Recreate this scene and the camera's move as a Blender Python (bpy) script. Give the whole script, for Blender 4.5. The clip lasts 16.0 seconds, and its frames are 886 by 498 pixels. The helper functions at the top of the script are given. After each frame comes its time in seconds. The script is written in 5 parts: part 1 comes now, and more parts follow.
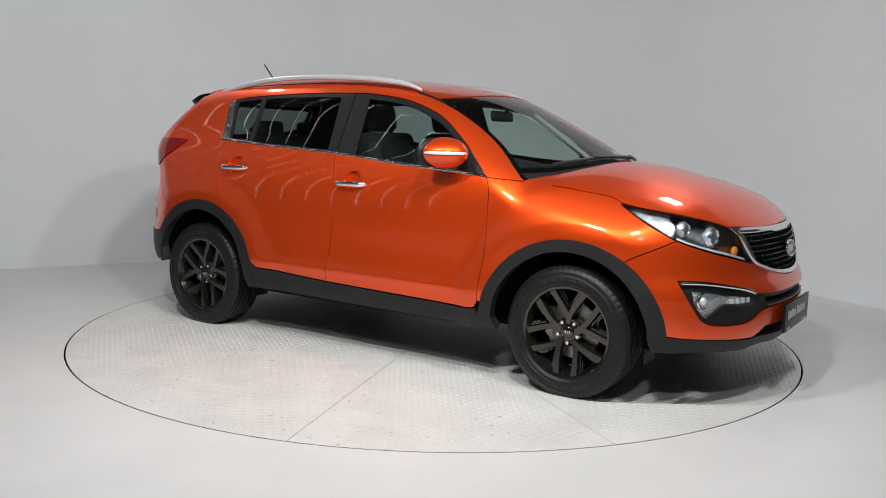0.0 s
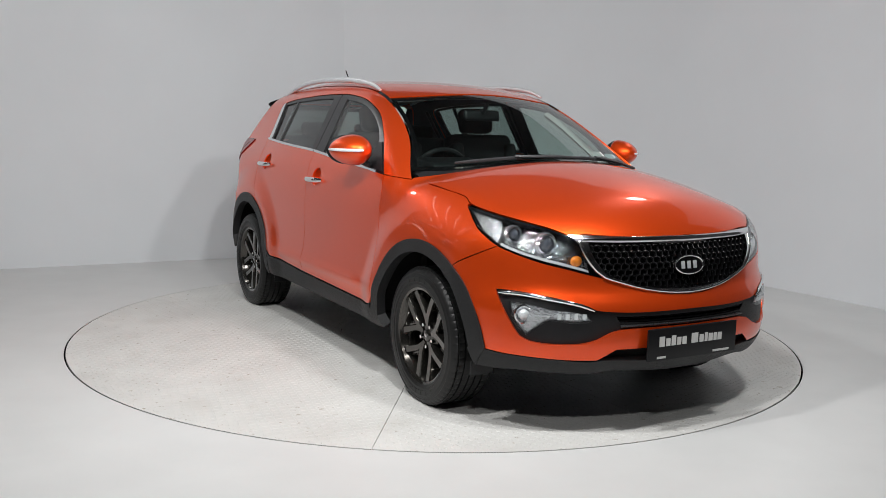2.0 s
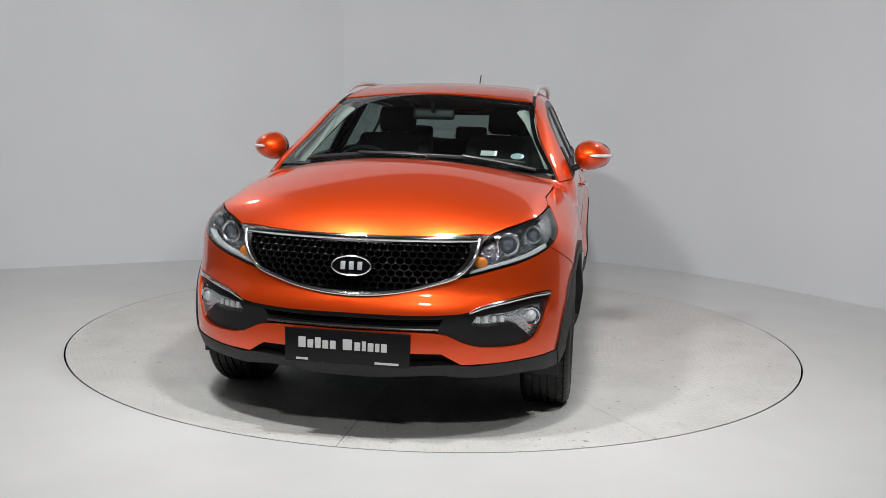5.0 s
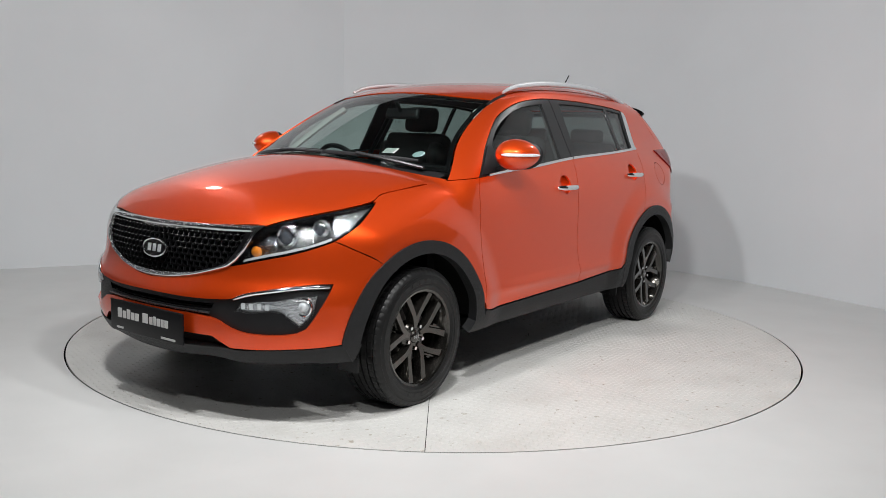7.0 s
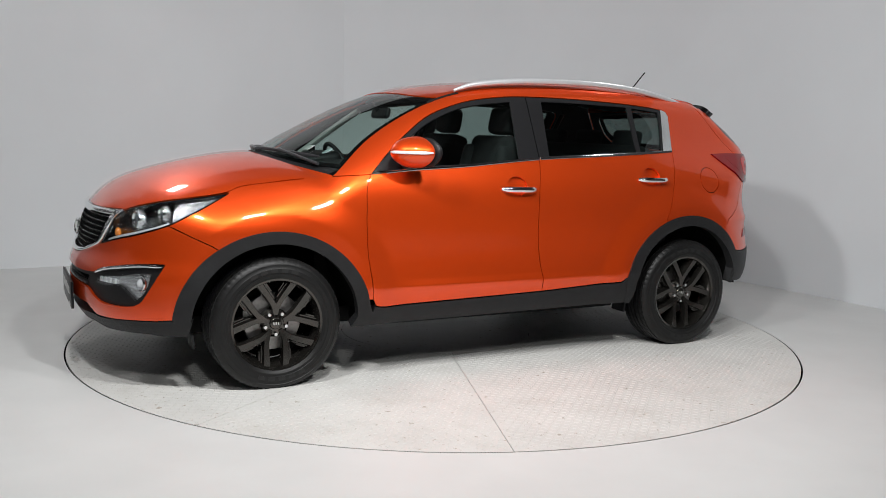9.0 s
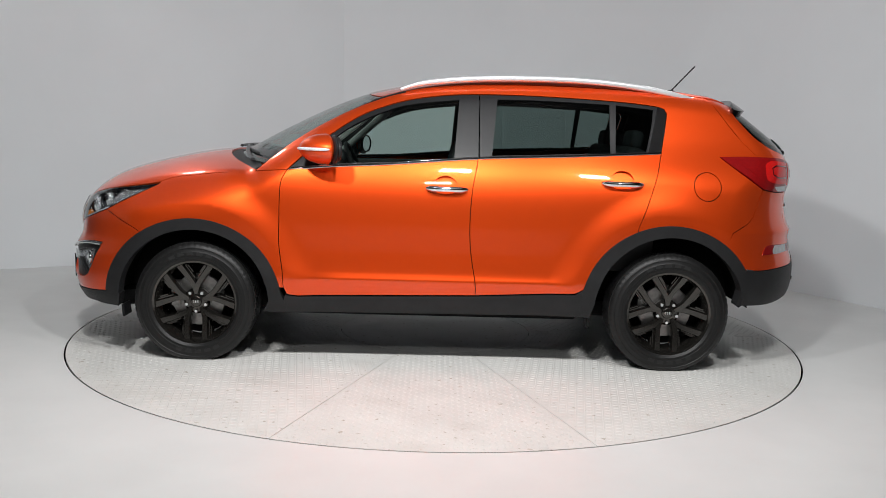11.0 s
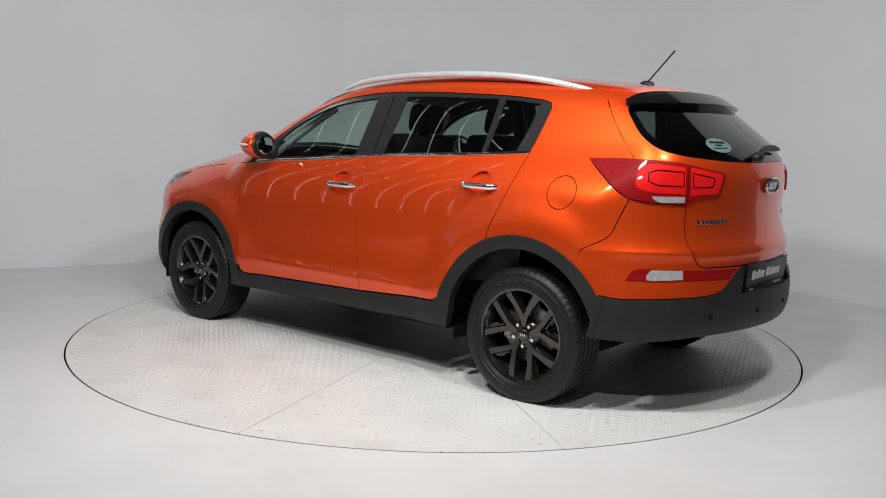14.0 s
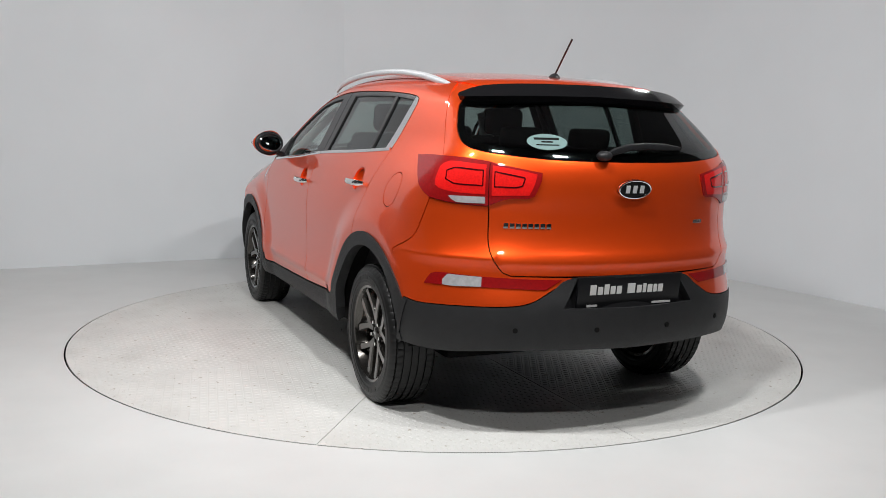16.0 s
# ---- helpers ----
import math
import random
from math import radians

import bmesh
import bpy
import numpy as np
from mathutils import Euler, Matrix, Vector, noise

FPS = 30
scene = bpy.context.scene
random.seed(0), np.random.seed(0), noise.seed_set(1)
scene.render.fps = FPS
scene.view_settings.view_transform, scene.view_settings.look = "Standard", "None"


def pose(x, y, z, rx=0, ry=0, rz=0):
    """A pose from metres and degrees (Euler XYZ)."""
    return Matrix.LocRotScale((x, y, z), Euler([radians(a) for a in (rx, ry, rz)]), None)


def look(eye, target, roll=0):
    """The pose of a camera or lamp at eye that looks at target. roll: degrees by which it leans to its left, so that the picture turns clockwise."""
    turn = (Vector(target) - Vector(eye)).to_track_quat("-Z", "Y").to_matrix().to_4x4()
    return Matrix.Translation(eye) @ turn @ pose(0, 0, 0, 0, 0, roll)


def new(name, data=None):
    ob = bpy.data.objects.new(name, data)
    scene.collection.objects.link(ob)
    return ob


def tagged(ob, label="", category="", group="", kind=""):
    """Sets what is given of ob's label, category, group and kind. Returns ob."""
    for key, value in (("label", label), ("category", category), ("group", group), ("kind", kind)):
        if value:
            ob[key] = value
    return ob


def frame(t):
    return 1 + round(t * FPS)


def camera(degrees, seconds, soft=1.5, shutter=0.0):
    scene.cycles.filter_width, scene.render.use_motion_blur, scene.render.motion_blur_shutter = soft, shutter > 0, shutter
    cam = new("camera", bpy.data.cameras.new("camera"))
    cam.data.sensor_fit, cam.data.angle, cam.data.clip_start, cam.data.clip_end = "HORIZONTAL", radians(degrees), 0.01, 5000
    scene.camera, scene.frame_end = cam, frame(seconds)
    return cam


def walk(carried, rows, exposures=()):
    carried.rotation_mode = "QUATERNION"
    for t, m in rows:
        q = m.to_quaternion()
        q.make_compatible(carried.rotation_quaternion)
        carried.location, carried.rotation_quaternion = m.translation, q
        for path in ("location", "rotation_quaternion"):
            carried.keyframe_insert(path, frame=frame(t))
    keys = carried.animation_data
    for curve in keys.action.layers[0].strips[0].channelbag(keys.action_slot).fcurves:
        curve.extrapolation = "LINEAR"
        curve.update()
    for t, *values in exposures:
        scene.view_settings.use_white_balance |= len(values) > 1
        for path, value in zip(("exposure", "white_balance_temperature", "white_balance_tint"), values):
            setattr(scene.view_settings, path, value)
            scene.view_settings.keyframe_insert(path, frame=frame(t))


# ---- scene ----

# ---------------------------------------------------------------- camera
cam = camera(53.03, 16.0, soft=0.6)
EYE = (0.0, -5.7786, 1.3234)
AIM = (0.00646492, 0.99085259, -0.13479373)
CAM_POSE = look(EYE, (EYE[0] + AIM[0], EYE[1] + AIM[1], EYE[2] + AIM[2]), 1.53)
walk(cam, [(0.0, CAM_POSE), (16.0, CAM_POSE)], [(0.0, 0.0), (14.0, 0.0), (15.0, 0.09), (16.0, 0.12)])

# ---------------------------------------------------------------- light
world = bpy.data.worlds.new("world")
scene.world = world
world.use_nodes = True
world.node_tree.nodes["Background"].inputs[0].default_value = (0.8, 0.9, 1.0, 1)
world.node_tree.nodes["Background"].inputs[1].default_value = 0.02
scene.view_settings.exposure = 0.0


def area_lamp(name, eye, target, size, watts, colour=(1, 1, 1), size_y=None):
    data = bpy.data.lights.new(name, "AREA")
    data.shape, data.size, data.size_y = "RECTANGLE", size, size_y or size
    data.energy, data.color = watts, colour
    ob = new(name, data)
    ob.matrix_world = look(eye, target)
    return tagged(ob, "square white LED flood lamp under the ceiling", "lamp", "flood lamps", "structure")


# three lamps in front of the turntable, one over the camera, two near the side walls
area_lamp("flood_lamp", (0.0, -4.9, 3.1), (0.0, -3.7, 0.0), 0.26, 30, size_y=0.17)
for lamp_x, watts in ((-1.2, 68), (0.15, 60), (1.45, 48)):
    area_lamp("flood_lamp", (lamp_x, -3.0, 3.05), (lamp_x * 0.4, 1.2, 1.1), 0.26, watts, size_y=0.17)
for lamp_x, lamp_y, watts in ((-2.5, 0.9, 6), (2.05, 0.6, 6)):
    area_lamp("flood_lamp", (lamp_x, lamp_y, 3.1), (lamp_x * 0.2, lamp_y * 0.2 - 0.8, 0.4), 0.26, watts, size_y=0.17)


# ---------------------------------------------------------------- materials
def material(name, colour, rough=0.5, metal=0.0, vary=0.06, scale=6.0, bump=0.0, bump_scale=200.0, coat=0.0, rough_vary=0.1, spec=0.5):
    m = bpy.data.materials.new(name)
    m.use_nodes = True
    nt = m.node_tree
    b = nt.nodes["Principled BSDF"]
    b.inputs["Roughness"].default_value = rough
    b.inputs["Metallic"].default_value = metal
    b.inputs["Specular IOR Level"].default_value = spec
    b.inputs["Coat Weight"].default_value = coat
    b.inputs["Coat IOR"].default_value = 1.47
    b.inputs["Coat Roughness"].default_value = 0.03
    co = nt.nodes.new("ShaderNodeTexCoord")
    n1 = nt.nodes.new("ShaderNodeTexNoise")
    n1.inputs["Scale"].default_value, n1.inputs["Detail"].default_value = scale, 6
    nt.links.new(co.outputs["Object"], n1.inputs["Vector"])
    ramp = nt.nodes.new("ShaderNodeValToRGB")
    lo = [max(0, c * (1 - vary)) for c in colour]
    hi = [min(1, c * (1 + vary)) for c in colour]
    ramp.color_ramp.elements[0].position, ramp.color_ramp.elements[0].color = 0.3, (*lo, 1)
    ramp.color_ramp.elements[1].position, ramp.color_ramp.elements[1].color = 0.7, (*hi, 1)
    nt.links.new(n1.outputs["Fac"], ramp.inputs["Fac"])
    nt.links.new(ramp.outputs["Color"], b.inputs["Base Color"])
    if rough_vary:
        n3 = nt.nodes.new("ShaderNodeTexNoise")
        n3.inputs["Scale"].default_value, n3.inputs["Detail"].default_value = scale * 3.7, 4
        nt.links.new(co.outputs["Object"], n3.inputs["Vector"])
        mr = nt.nodes.new("ShaderNodeMapRange")
        mr.inputs["To Min"].default_value, mr.inputs["To Max"].default_value = rough * (1 - rough_vary), min(1, rough * (1 + rough_vary))
        nt.links.new(n3.outputs["Fac"], mr.inputs["Value"])
        nt.links.new(mr.outputs["Result"], b.inputs["Roughness"])
    if bump:
        n2 = nt.nodes.new("ShaderNodeTexNoise")
        n2.inputs["Scale"].default_value, n2.inputs["Detail"].default_value = bump_scale, 3
        nt.links.new(co.outputs["Object"], n2.inputs["Vector"])
        bp = nt.nodes.new("ShaderNodeBump")
        bp.inputs["Strength"].default_value, bp.inputs["Distance"].default_value = bump, 0.002
        nt.links.new(n2.outputs["Fac"], bp.inputs["Height"])
        nt.links.new(bp.outputs["Normal"], b.inputs["Normal"])
    return m


M_FLOOR = material("painted_floor", (0.72, 0.725, 0.715), 0.42, vary=0.03, scale=2.5, bump=0.05, bump_scale=60)
M_WALL = material("painted_wall", (0.745, 0.772, 0.793), 0.75, vary=0.02, scale=1.2, bump=0.15, bump_scale=25)
M_CEIL = material("ceiling_paint", (0.045, 0.045, 0.048), 0.8, vary=0.1, scale=2)
M_REAR = material("rear_wall_paint", (0.05, 0.05, 0.053), 0.8, vary=0.06, scale=1.5)
M_TABLE = material("painted_steel_plate", (0.70, 0.695, 0.67), 0.48, vary=0.06, scale=3, bump=0.06, bump_scale=90)


def speckle(mat, scale, lo, hi, colour):
    """Small worn spots laid over a material's base colour."""
    nt = mat.node_tree
    b = nt.nodes["Principled BSDF"]
    was = b.inputs["Base Color"].links[0].from_socket
    co = nt.nodes.new("ShaderNodeTexCoord")
    n = nt.nodes.new("ShaderNodeTexNoise")
    n.inputs["Scale"].default_value, n.inputs["Detail"].default_value = scale, 5
    r = nt.nodes.new("ShaderNodeMapRange")
    r.inputs["From Min"].default_value, r.inputs["From Max"].default_value = lo, hi
    mix = nt.nodes.new("ShaderNodeMix")
    mix.data_type = "RGBA"
    nt.links.new(co.outputs["Object"], n.inputs["Vector"])
    nt.links.new(n.outputs["Fac"], r.inputs["Value"])
    nt.links.new(r.outputs["Result"], mix.inputs["Factor"])
    nt.links.new(was, mix.inputs["A"])
    mix.inputs["B"].default_value = (*colour, 1)
    nt.links.new(mix.outputs["Result"], b.inputs["Base Color"])


speckle(M_TABLE, 26, 0.64, 0.72, (0.42, 0.38, 0.32))
speckle(M_TABLE, 3.5, 0.55, 0.85, (0.60, 0.585, 0.55))
M_GAP = material("dark_gap", (0.005, 0.005, 0.005), 0.8, spec=0.1)
M_PAINT = material("orange_paint", (0.84, 0.077, 0.008), 0.37, 0.70, vary=0.10, scale=2600, coat=1.0, rough_vary=0, spec=0.2)
M_BLACK = material("black_plastic", (0.010, 0.010, 0.011), 0.45, vary=0.1, scale=30, bump=0.25, bump_scale=900, spec=0.3)
M_CLAD = material("grey_cladding", (0.012, 0.0122, 0.013), 0.5, vary=0.15, scale=18, bump=0.4, bump_scale=1200, spec=0.35)
M_GLOSS = material("gloss_black", (0.004, 0.004, 0.0045), 0.10, vary=0.05, spec=0.4)
M_FRAME = material("frame_black", (0.012, 0.012, 0.013), 0.30, vary=0.05, scale=40, spec=0.4)
M_CHROME = material("chrome", (0.82, 0.83, 0.84), 0.09, 1.0, vary=0.02)
M_SILVER = material("silver_reflector", (0.86, 0.87, 0.89), 0.16, 0.9, vary=0.08, scale=60, bump=1.0, bump_scale=110)
M_SILVER.node_tree.nodes["Bump"].inputs["Distance"].default_value = 0.006
M_SATIN = material("satin_silver", (0.74, 0.75, 0.77), 0.34, 0.6, vary=0.03, scale=40)
M_WIPER = material("satin_black_arm", (0.03, 0.03, 0.032), 0.28, vary=0.1, scale=40, spec=0.8)
M_PLATE = material("plate_black", (0.005, 0.005, 0.006), 0.35, spec=0.3)
M_MESH = material("grille_mesh", (0.005, 0.005, 0.0055), 0.2, spec=0.35)
M_WHITE = material("white_print", (0.55, 0.55, 0.54), 0.5)
M_ROUND = material("pale_blue_paper", (0.40, 0.50, 0.52), 0.5, vary=0.1, scale=60)
M_STICKER = material("pale_sticker", (0.09, 0.15, 0.145), 0.5, vary=0.1, scale=60)
M_HOUSING = material("lamp_housing", (0.34, 0.34, 0.35), 0.14, 1.0, vary=0.3, scale=40, bump=1.0, bump_scale=70)
M_HOUSING.node_tree.nodes["Bump"].inputs["Distance"].default_value = 0.008
M_PROJ = material("projector_lens", (0.10, 0.11, 0.13), 0.05, 0.0, coat=1.0)
M_AMBER = material("amber_bulb", (0.75, 0.22, 0.02), 0.25, coat=0.5)
M_LENS_FROST = material("frosted_lens", (0.85, 0.87, 0.90), 0.15, 0.30, vary=0.15, scale=120, coat=0.6)
M_CLEAR = material("clear_ribbed_lens", (0.42, 0.42, 0.43), 0.2, 0.3, vary=0.12, scale=50, coat=0.6)
M_RED = material("red_lens", (0.21, 0.002, 0.003), 0.5, vary=0.15, scale=90, coat=1.0, spec=0.1)
M_RED_DARK = material("dark_red_line", (0.05, 0.001, 0.002), 0.2, coat=1.0)
M_RED_BRIGHT = material("bright_red_lens", (0.58, 0.007, 0.006), 0.5, vary=0.15, scale=140, coat=1.0, spec=0.1)
M_MIRROR = material("mirror_glass", (0.75, 0.77, 0.8), 0.03, 1.0, vary=0.0)
M_TYRE = material("tyre_rubber", (0.008, 0.008, 0.008), 0.44, vary=0.2, scale=40, bump=0.2, bump_scale=500, spec=0.35)
M_RIM = material("gunmetal_rim", (0.060, 0.056, 0.050), 0.17, 0.85, vary=0.08, scale=60, coat=0.7)
M_MARK = material("worn_rubber", (0.011, 0.011, 0.011), 0.55, vary=0.2, scale=40)
M_DISC = material("brake_steel", (0.35, 0.34, 0.33), 0.4, 0.9, vary=0.15, scale=50)
M_FABRIC = material("black_fabric", (0.018, 0.018, 0.019), 0.9, vary=0.2, scale=80, bump=0.4, bump_scale=700)
M_TRIM = material("inner_trim", (0.03, 0.03, 0.031), 0.7, vary=0.1, scale=40)
M_LINING = material("grey_lining", (0.55, 0.55, 0.53), 0.9, vary=0.05, scale=60)


M_TUBE = bpy.data.materials.new("light_tube")
M_TUBE.use_nodes = True
M_TUBE.node_tree.nodes["Principled BSDF"].inputs["Emission Color"].default_value = (1, 0.98, 0.95, 1)
M_TUBE.node_tree.nodes["Principled BSDF"].inputs["Emission Strength"].default_value = 3.5


def glass(name, tint, rough=0.0):
    m = bpy.data.materials.new(name)
    m.use_nodes = True
    nt = m.node_tree
    nt.nodes.clear()
    out = nt.nodes.new("ShaderNodeOutputMaterial")
    mix = nt.nodes.new("ShaderNodeMixShader")
    clear = nt.nodes.new("ShaderNodeBsdfTransparent")
    gloss = nt.nodes.new("ShaderNodeBsdfGlossy")
    lw = nt.nodes.new("ShaderNodeLayerWeight")
    power = nt.nodes.new("ShaderNodeMath")
    power.operation, power.inputs[1].default_value = "POWER", 4.0
    amount = nt.nodes.new("ShaderNodeMath")
    amount.operation, amount.inputs[1].default_value, amount.inputs[2].default_value = "MULTIPLY_ADD", 0.9, 0.06
    clear.inputs["Color"].default_value = (*tint, 1)
    gloss.inputs["Roughness"].default_value = rough
    lw.inputs["Blend"].default_value = 0.5
    nt.links.new(lw.outputs["Facing"], power.inputs[0])
    nt.links.new(power.outputs[0], amount.inputs[0])
    nt.links.new(amount.outputs[0], mix.inputs[0])
    nt.links.new(clear.outputs[0], mix.inputs[1])
    nt.links.new(gloss.outputs[0], mix.inputs[2])
    nt.links.new(mix.outputs[0], out.inputs["Surface"])
    return m


M_GLASS = glass("window_glass", (0.66, 0.76, 0.73))
M_TINT = glass("tinted_glass", (0.36, 0.43, 0.415))
M_PRIVACY = glass("privacy_glass", (0.30, 0.345, 0.335))
M_LENS = glass("clear_lens", (0.92, 0.94, 0.95))


# ---------------------------------------------------------------- mesh helpers
def mesh_object(name, bm, mat, parent=None, label="", smooth=True):
    me = bpy.data.meshes.new(name)
    bm.normal_update()
    bm.to_mesh(me)
    bm.free()
    if smooth:
        me.shade_smooth()
    me.materials.append(mat)
    ob = new(name, me)
    if parent is not None:
        ob.parent = parent
    return tagged(ob, label)


def flow(pts, step=0.02):
    """A smooth open line through the points."""
    p = np.array(pts, float)
    if len(p) < 3:
        return [tuple(v) for v in p]
    q = np.vstack([2 * p[0] - p[1], p, 2 * p[-1] - p[-2]])
    out = []
    for i in range(1, len(q) - 2):
        n = max(1, int(np.linalg.norm(q[i + 1] - q[i]) / step))
        for k in range(n):
            t = k / n
            out.append(tuple(0.5 * (2 * q[i] + (q[i + 1] - q[i - 1]) * t + (2 * q[i - 1] - 5 * q[i] + 4 * q[i + 1] - q[i + 2]) * t * t + (3 * q[i] - q[i - 1] - 3 * q[i + 1] + q[i + 2]) * t ** 3)))
    out.append(tuple(p[-1]))
    return out


# ---------------------------------------------------------------- room
WALL = [(-5.0, -3.6), (-5.0, -0.2), (-4.6, 1.45), (-3.811, 1.89), (-2.996, 2.345), (-1.95, 2.92), (-1.0, 3.44), (0.2, 3.62), (1.4, 3.38), (2.0, 3.03), (2.389, 2.69), (2.752, 2.299), (3.06, 1.84), (3.537, 1.061), (4.4, -0.35), (4.5, -3.6), (4.5, -6.7), (-5.0, -6.7), (-5.0, -3.6)]
TABLE_R = 2.263


def wall_run(name, pts, height=4.0, thick=0.12, mat=None):
    bm = bmesh.new()
    rows = []
    for i, (x, y) in enumerate(pts):
        a, b = Vector(pts[max(i - 1, 0)]), Vector(pts[min(i + 1, len(pts) - 1)])
        d = (b - a).normalized()
        n = Vector((-d.y, d.x)) * thick
        rows.append([bm.verts.new((x, y, 0)), bm.verts.new((x, y, height)), bm.verts.new((x + n.x, y + n.y, height)), bm.verts.new((x + n.x, y + n.y, 0))])
    for a, b in zip(rows, rows[1:]):
        for k in range(4):
            bm.faces.new((a[k], b[k], b[(k + 1) % 4], a[(k + 1) % 4]))
    bm.faces.new(rows[0][::-1])
    bm.faces.new(rows[-1])
    bmesh.ops.recalc_face_normals(bm, faces=bm.faces)
    ob = mesh_object(name, bm, mat or M_WALL)
    ob.data.set_sharp_from_angle(angle=radians(12))
    return tagged(ob, "pale grey painted plaster wall of the photo booth", "wall", kind="structure")


wall_run("wall_left", WALL[2:7])
wall_run("wall_back", flow(WALL[6:13], 0.1))
wall_run("wall_right", WALL[12:15])
tagged(wall_run("wall_behind", WALL[14:] + WALL[1:3], mat=M_REAR), "dark wall around the camera")


def ring_sheet(name, r_in, half, z, mat):
    """A square sheet with a round hole."""
    bm = bmesh.new()
    n = 192
    a = [bm.verts.new((r_in * math.cos(2 * math.pi * i / n), r_in * math.sin(2 * math.pi * i / n), z)) for i in range(n)]
    c = []
    for i in range(n):
        u, v = math.cos(2 * math.pi * i / n), math.sin(2 * math.pi * i / n)
        s = half / max(abs(u), abs(v))
        c.append(bm.verts.new((u * s, v * s, z)))
    lo = [bm.verts.new((v.co.x, v.co.y, z - 0.004)) for v in a]
    for i in range(n):
        j = (i + 1) % n
        bm.faces.new((a[i], c[i], c[j], a[j]))
        bm.faces.new((a[j], lo[j], lo[i], a[i]))
    return mesh_object(name, bm, mat, smooth=False)


tagged(ring_sheet("floor", TABLE_R + 0.010, 9.0, 0.0, M_FLOOR), "glossy light grey painted floor around the turntable", "floor", kind="structure")
bm = bmesh.new()
bmesh.ops.create_circle(bm, cap_ends=True, radius=TABLE_R + 0.3, segments=128, matrix=pose(0, 0, -0.20))
tagged(mesh_object("pit", bm, M_GAP), "dark pit under the turntable", "pit", kind="structure")
bm = bmesh.new()
bmesh.ops.create_grid(bm, x_segments=1, y_segments=1, size=9, matrix=pose(0, 0, 4.0, 180))
tagged(mesh_object("ceiling", bm, M_CEIL), "black painted ceiling", "ceiling", kind="structure")

# thin light strips that run up the dark side wall and over the ceiling
for k in range(15):
    y = 1.1 - 0.28 * k
    bend = [(-4.5 + 0.5 * (1 - math.cos(radians(15 * i))), y, 3.1 + 0.5 * math.sin(radians(15 * i))) for i in range(7)]
    line = [Vector(p) for p in [(-4.5, y, 0.8), *bend, (-2.1, y, 3.6)]]
    bm = bmesh.new()
    rings = []
    for i, c in enumerate(line):
        d = (line[min(i + 1, len(line) - 1)] - line[max(i - 1, 0)]).normalized()
        u = d.cross(Vector((0, 1, 0)))
        rings.append([bm.verts.new(c + 0.005 * (u * math.cos(math.pi / 4 * j) + Vector((0, 1, 0)) * math.sin(math.pi / 4 * j))) for j in range(8)])
    for p, q in zip(rings, rings[1:]):
        for j in range(8):
            bm.faces.new((p[j], p[(j + 1) % 8], q[(j + 1) % 8], q[j]))
    bm.faces.new(rings[0])
    bm.faces.new(rings[-1][::-1])
    bmesh.ops.recalc_face_normals(bm, faces=bm.faces)
    tagged(mesh_object("light_strip", bm, M_TUBE), "thin white light strip bent from wall to ceiling", "lamp", "light strips", "structure")

# ---------------------------------------------------------------- turntable
turntable = tagged(new("turntable"), "round white painted chequer-plate car turntable with ten segments", "turntable")


def sector_mesh(r0, r1, a0, a1, gap):
    """A plate between two radii, with straight narrow joints on its sides."""
    bm = bmesh.new()
    n = 24
    lo, hi = [], []
    for i in range(n + 1):
        a = a0 + (a1 - a0) * i / n
        for r, row in ((r0, lo), (r1, hi)):
            g = gap / r
            b = min(max(a, a0 + g), a1 - g)
            row.append(bm.verts.new((r * math.cos(b), r * math.sin(b), 0)))
    top = [bm.faces.new((lo[i], hi[i], hi[i + 1], lo[i + 1])) for i in range(n)]
    ex = bmesh.ops.extrude_face_region(bm, geom=top)
    bmesh.ops.translate(bm, vec=(0, 0, -0.012), verts=[v for v in ex["geom"] if isinstance(v, bmesh.types.BMVert)])
    bmesh.ops.recalc_face_normals(bm, faces=bm.faces)
    return bm


plates = []
for k in range(10):
    bm = sector_mesh(0.62, TABLE_R, radians(36 * k), radians(36 * k + 36), 0.0016)
    plates.append(mesh_object("plate", bm, M_TABLE, turntable, smooth=False))
bm = bmesh.new()
bmesh.ops.create_cone(bm, cap_ends=True, radius1=0.616, radius2=0.616, depth=0.012, segments=96, matrix=pose(0, 0, -0.006))
mesh_object("centre_plate", bm, M_TABLE, turntable, smooth=False)
bm = bmesh.new()
bmesh.ops.create_cone(bm, cap_ends=True, radius1=TABLE_R - 0.01, radius2=TABLE_R - 0.01, depth=0.02, segments=96, matrix=pose(0, 0, -0.024))
mesh_object("carrier", bm, M_GAP, turntable, smooth=False)
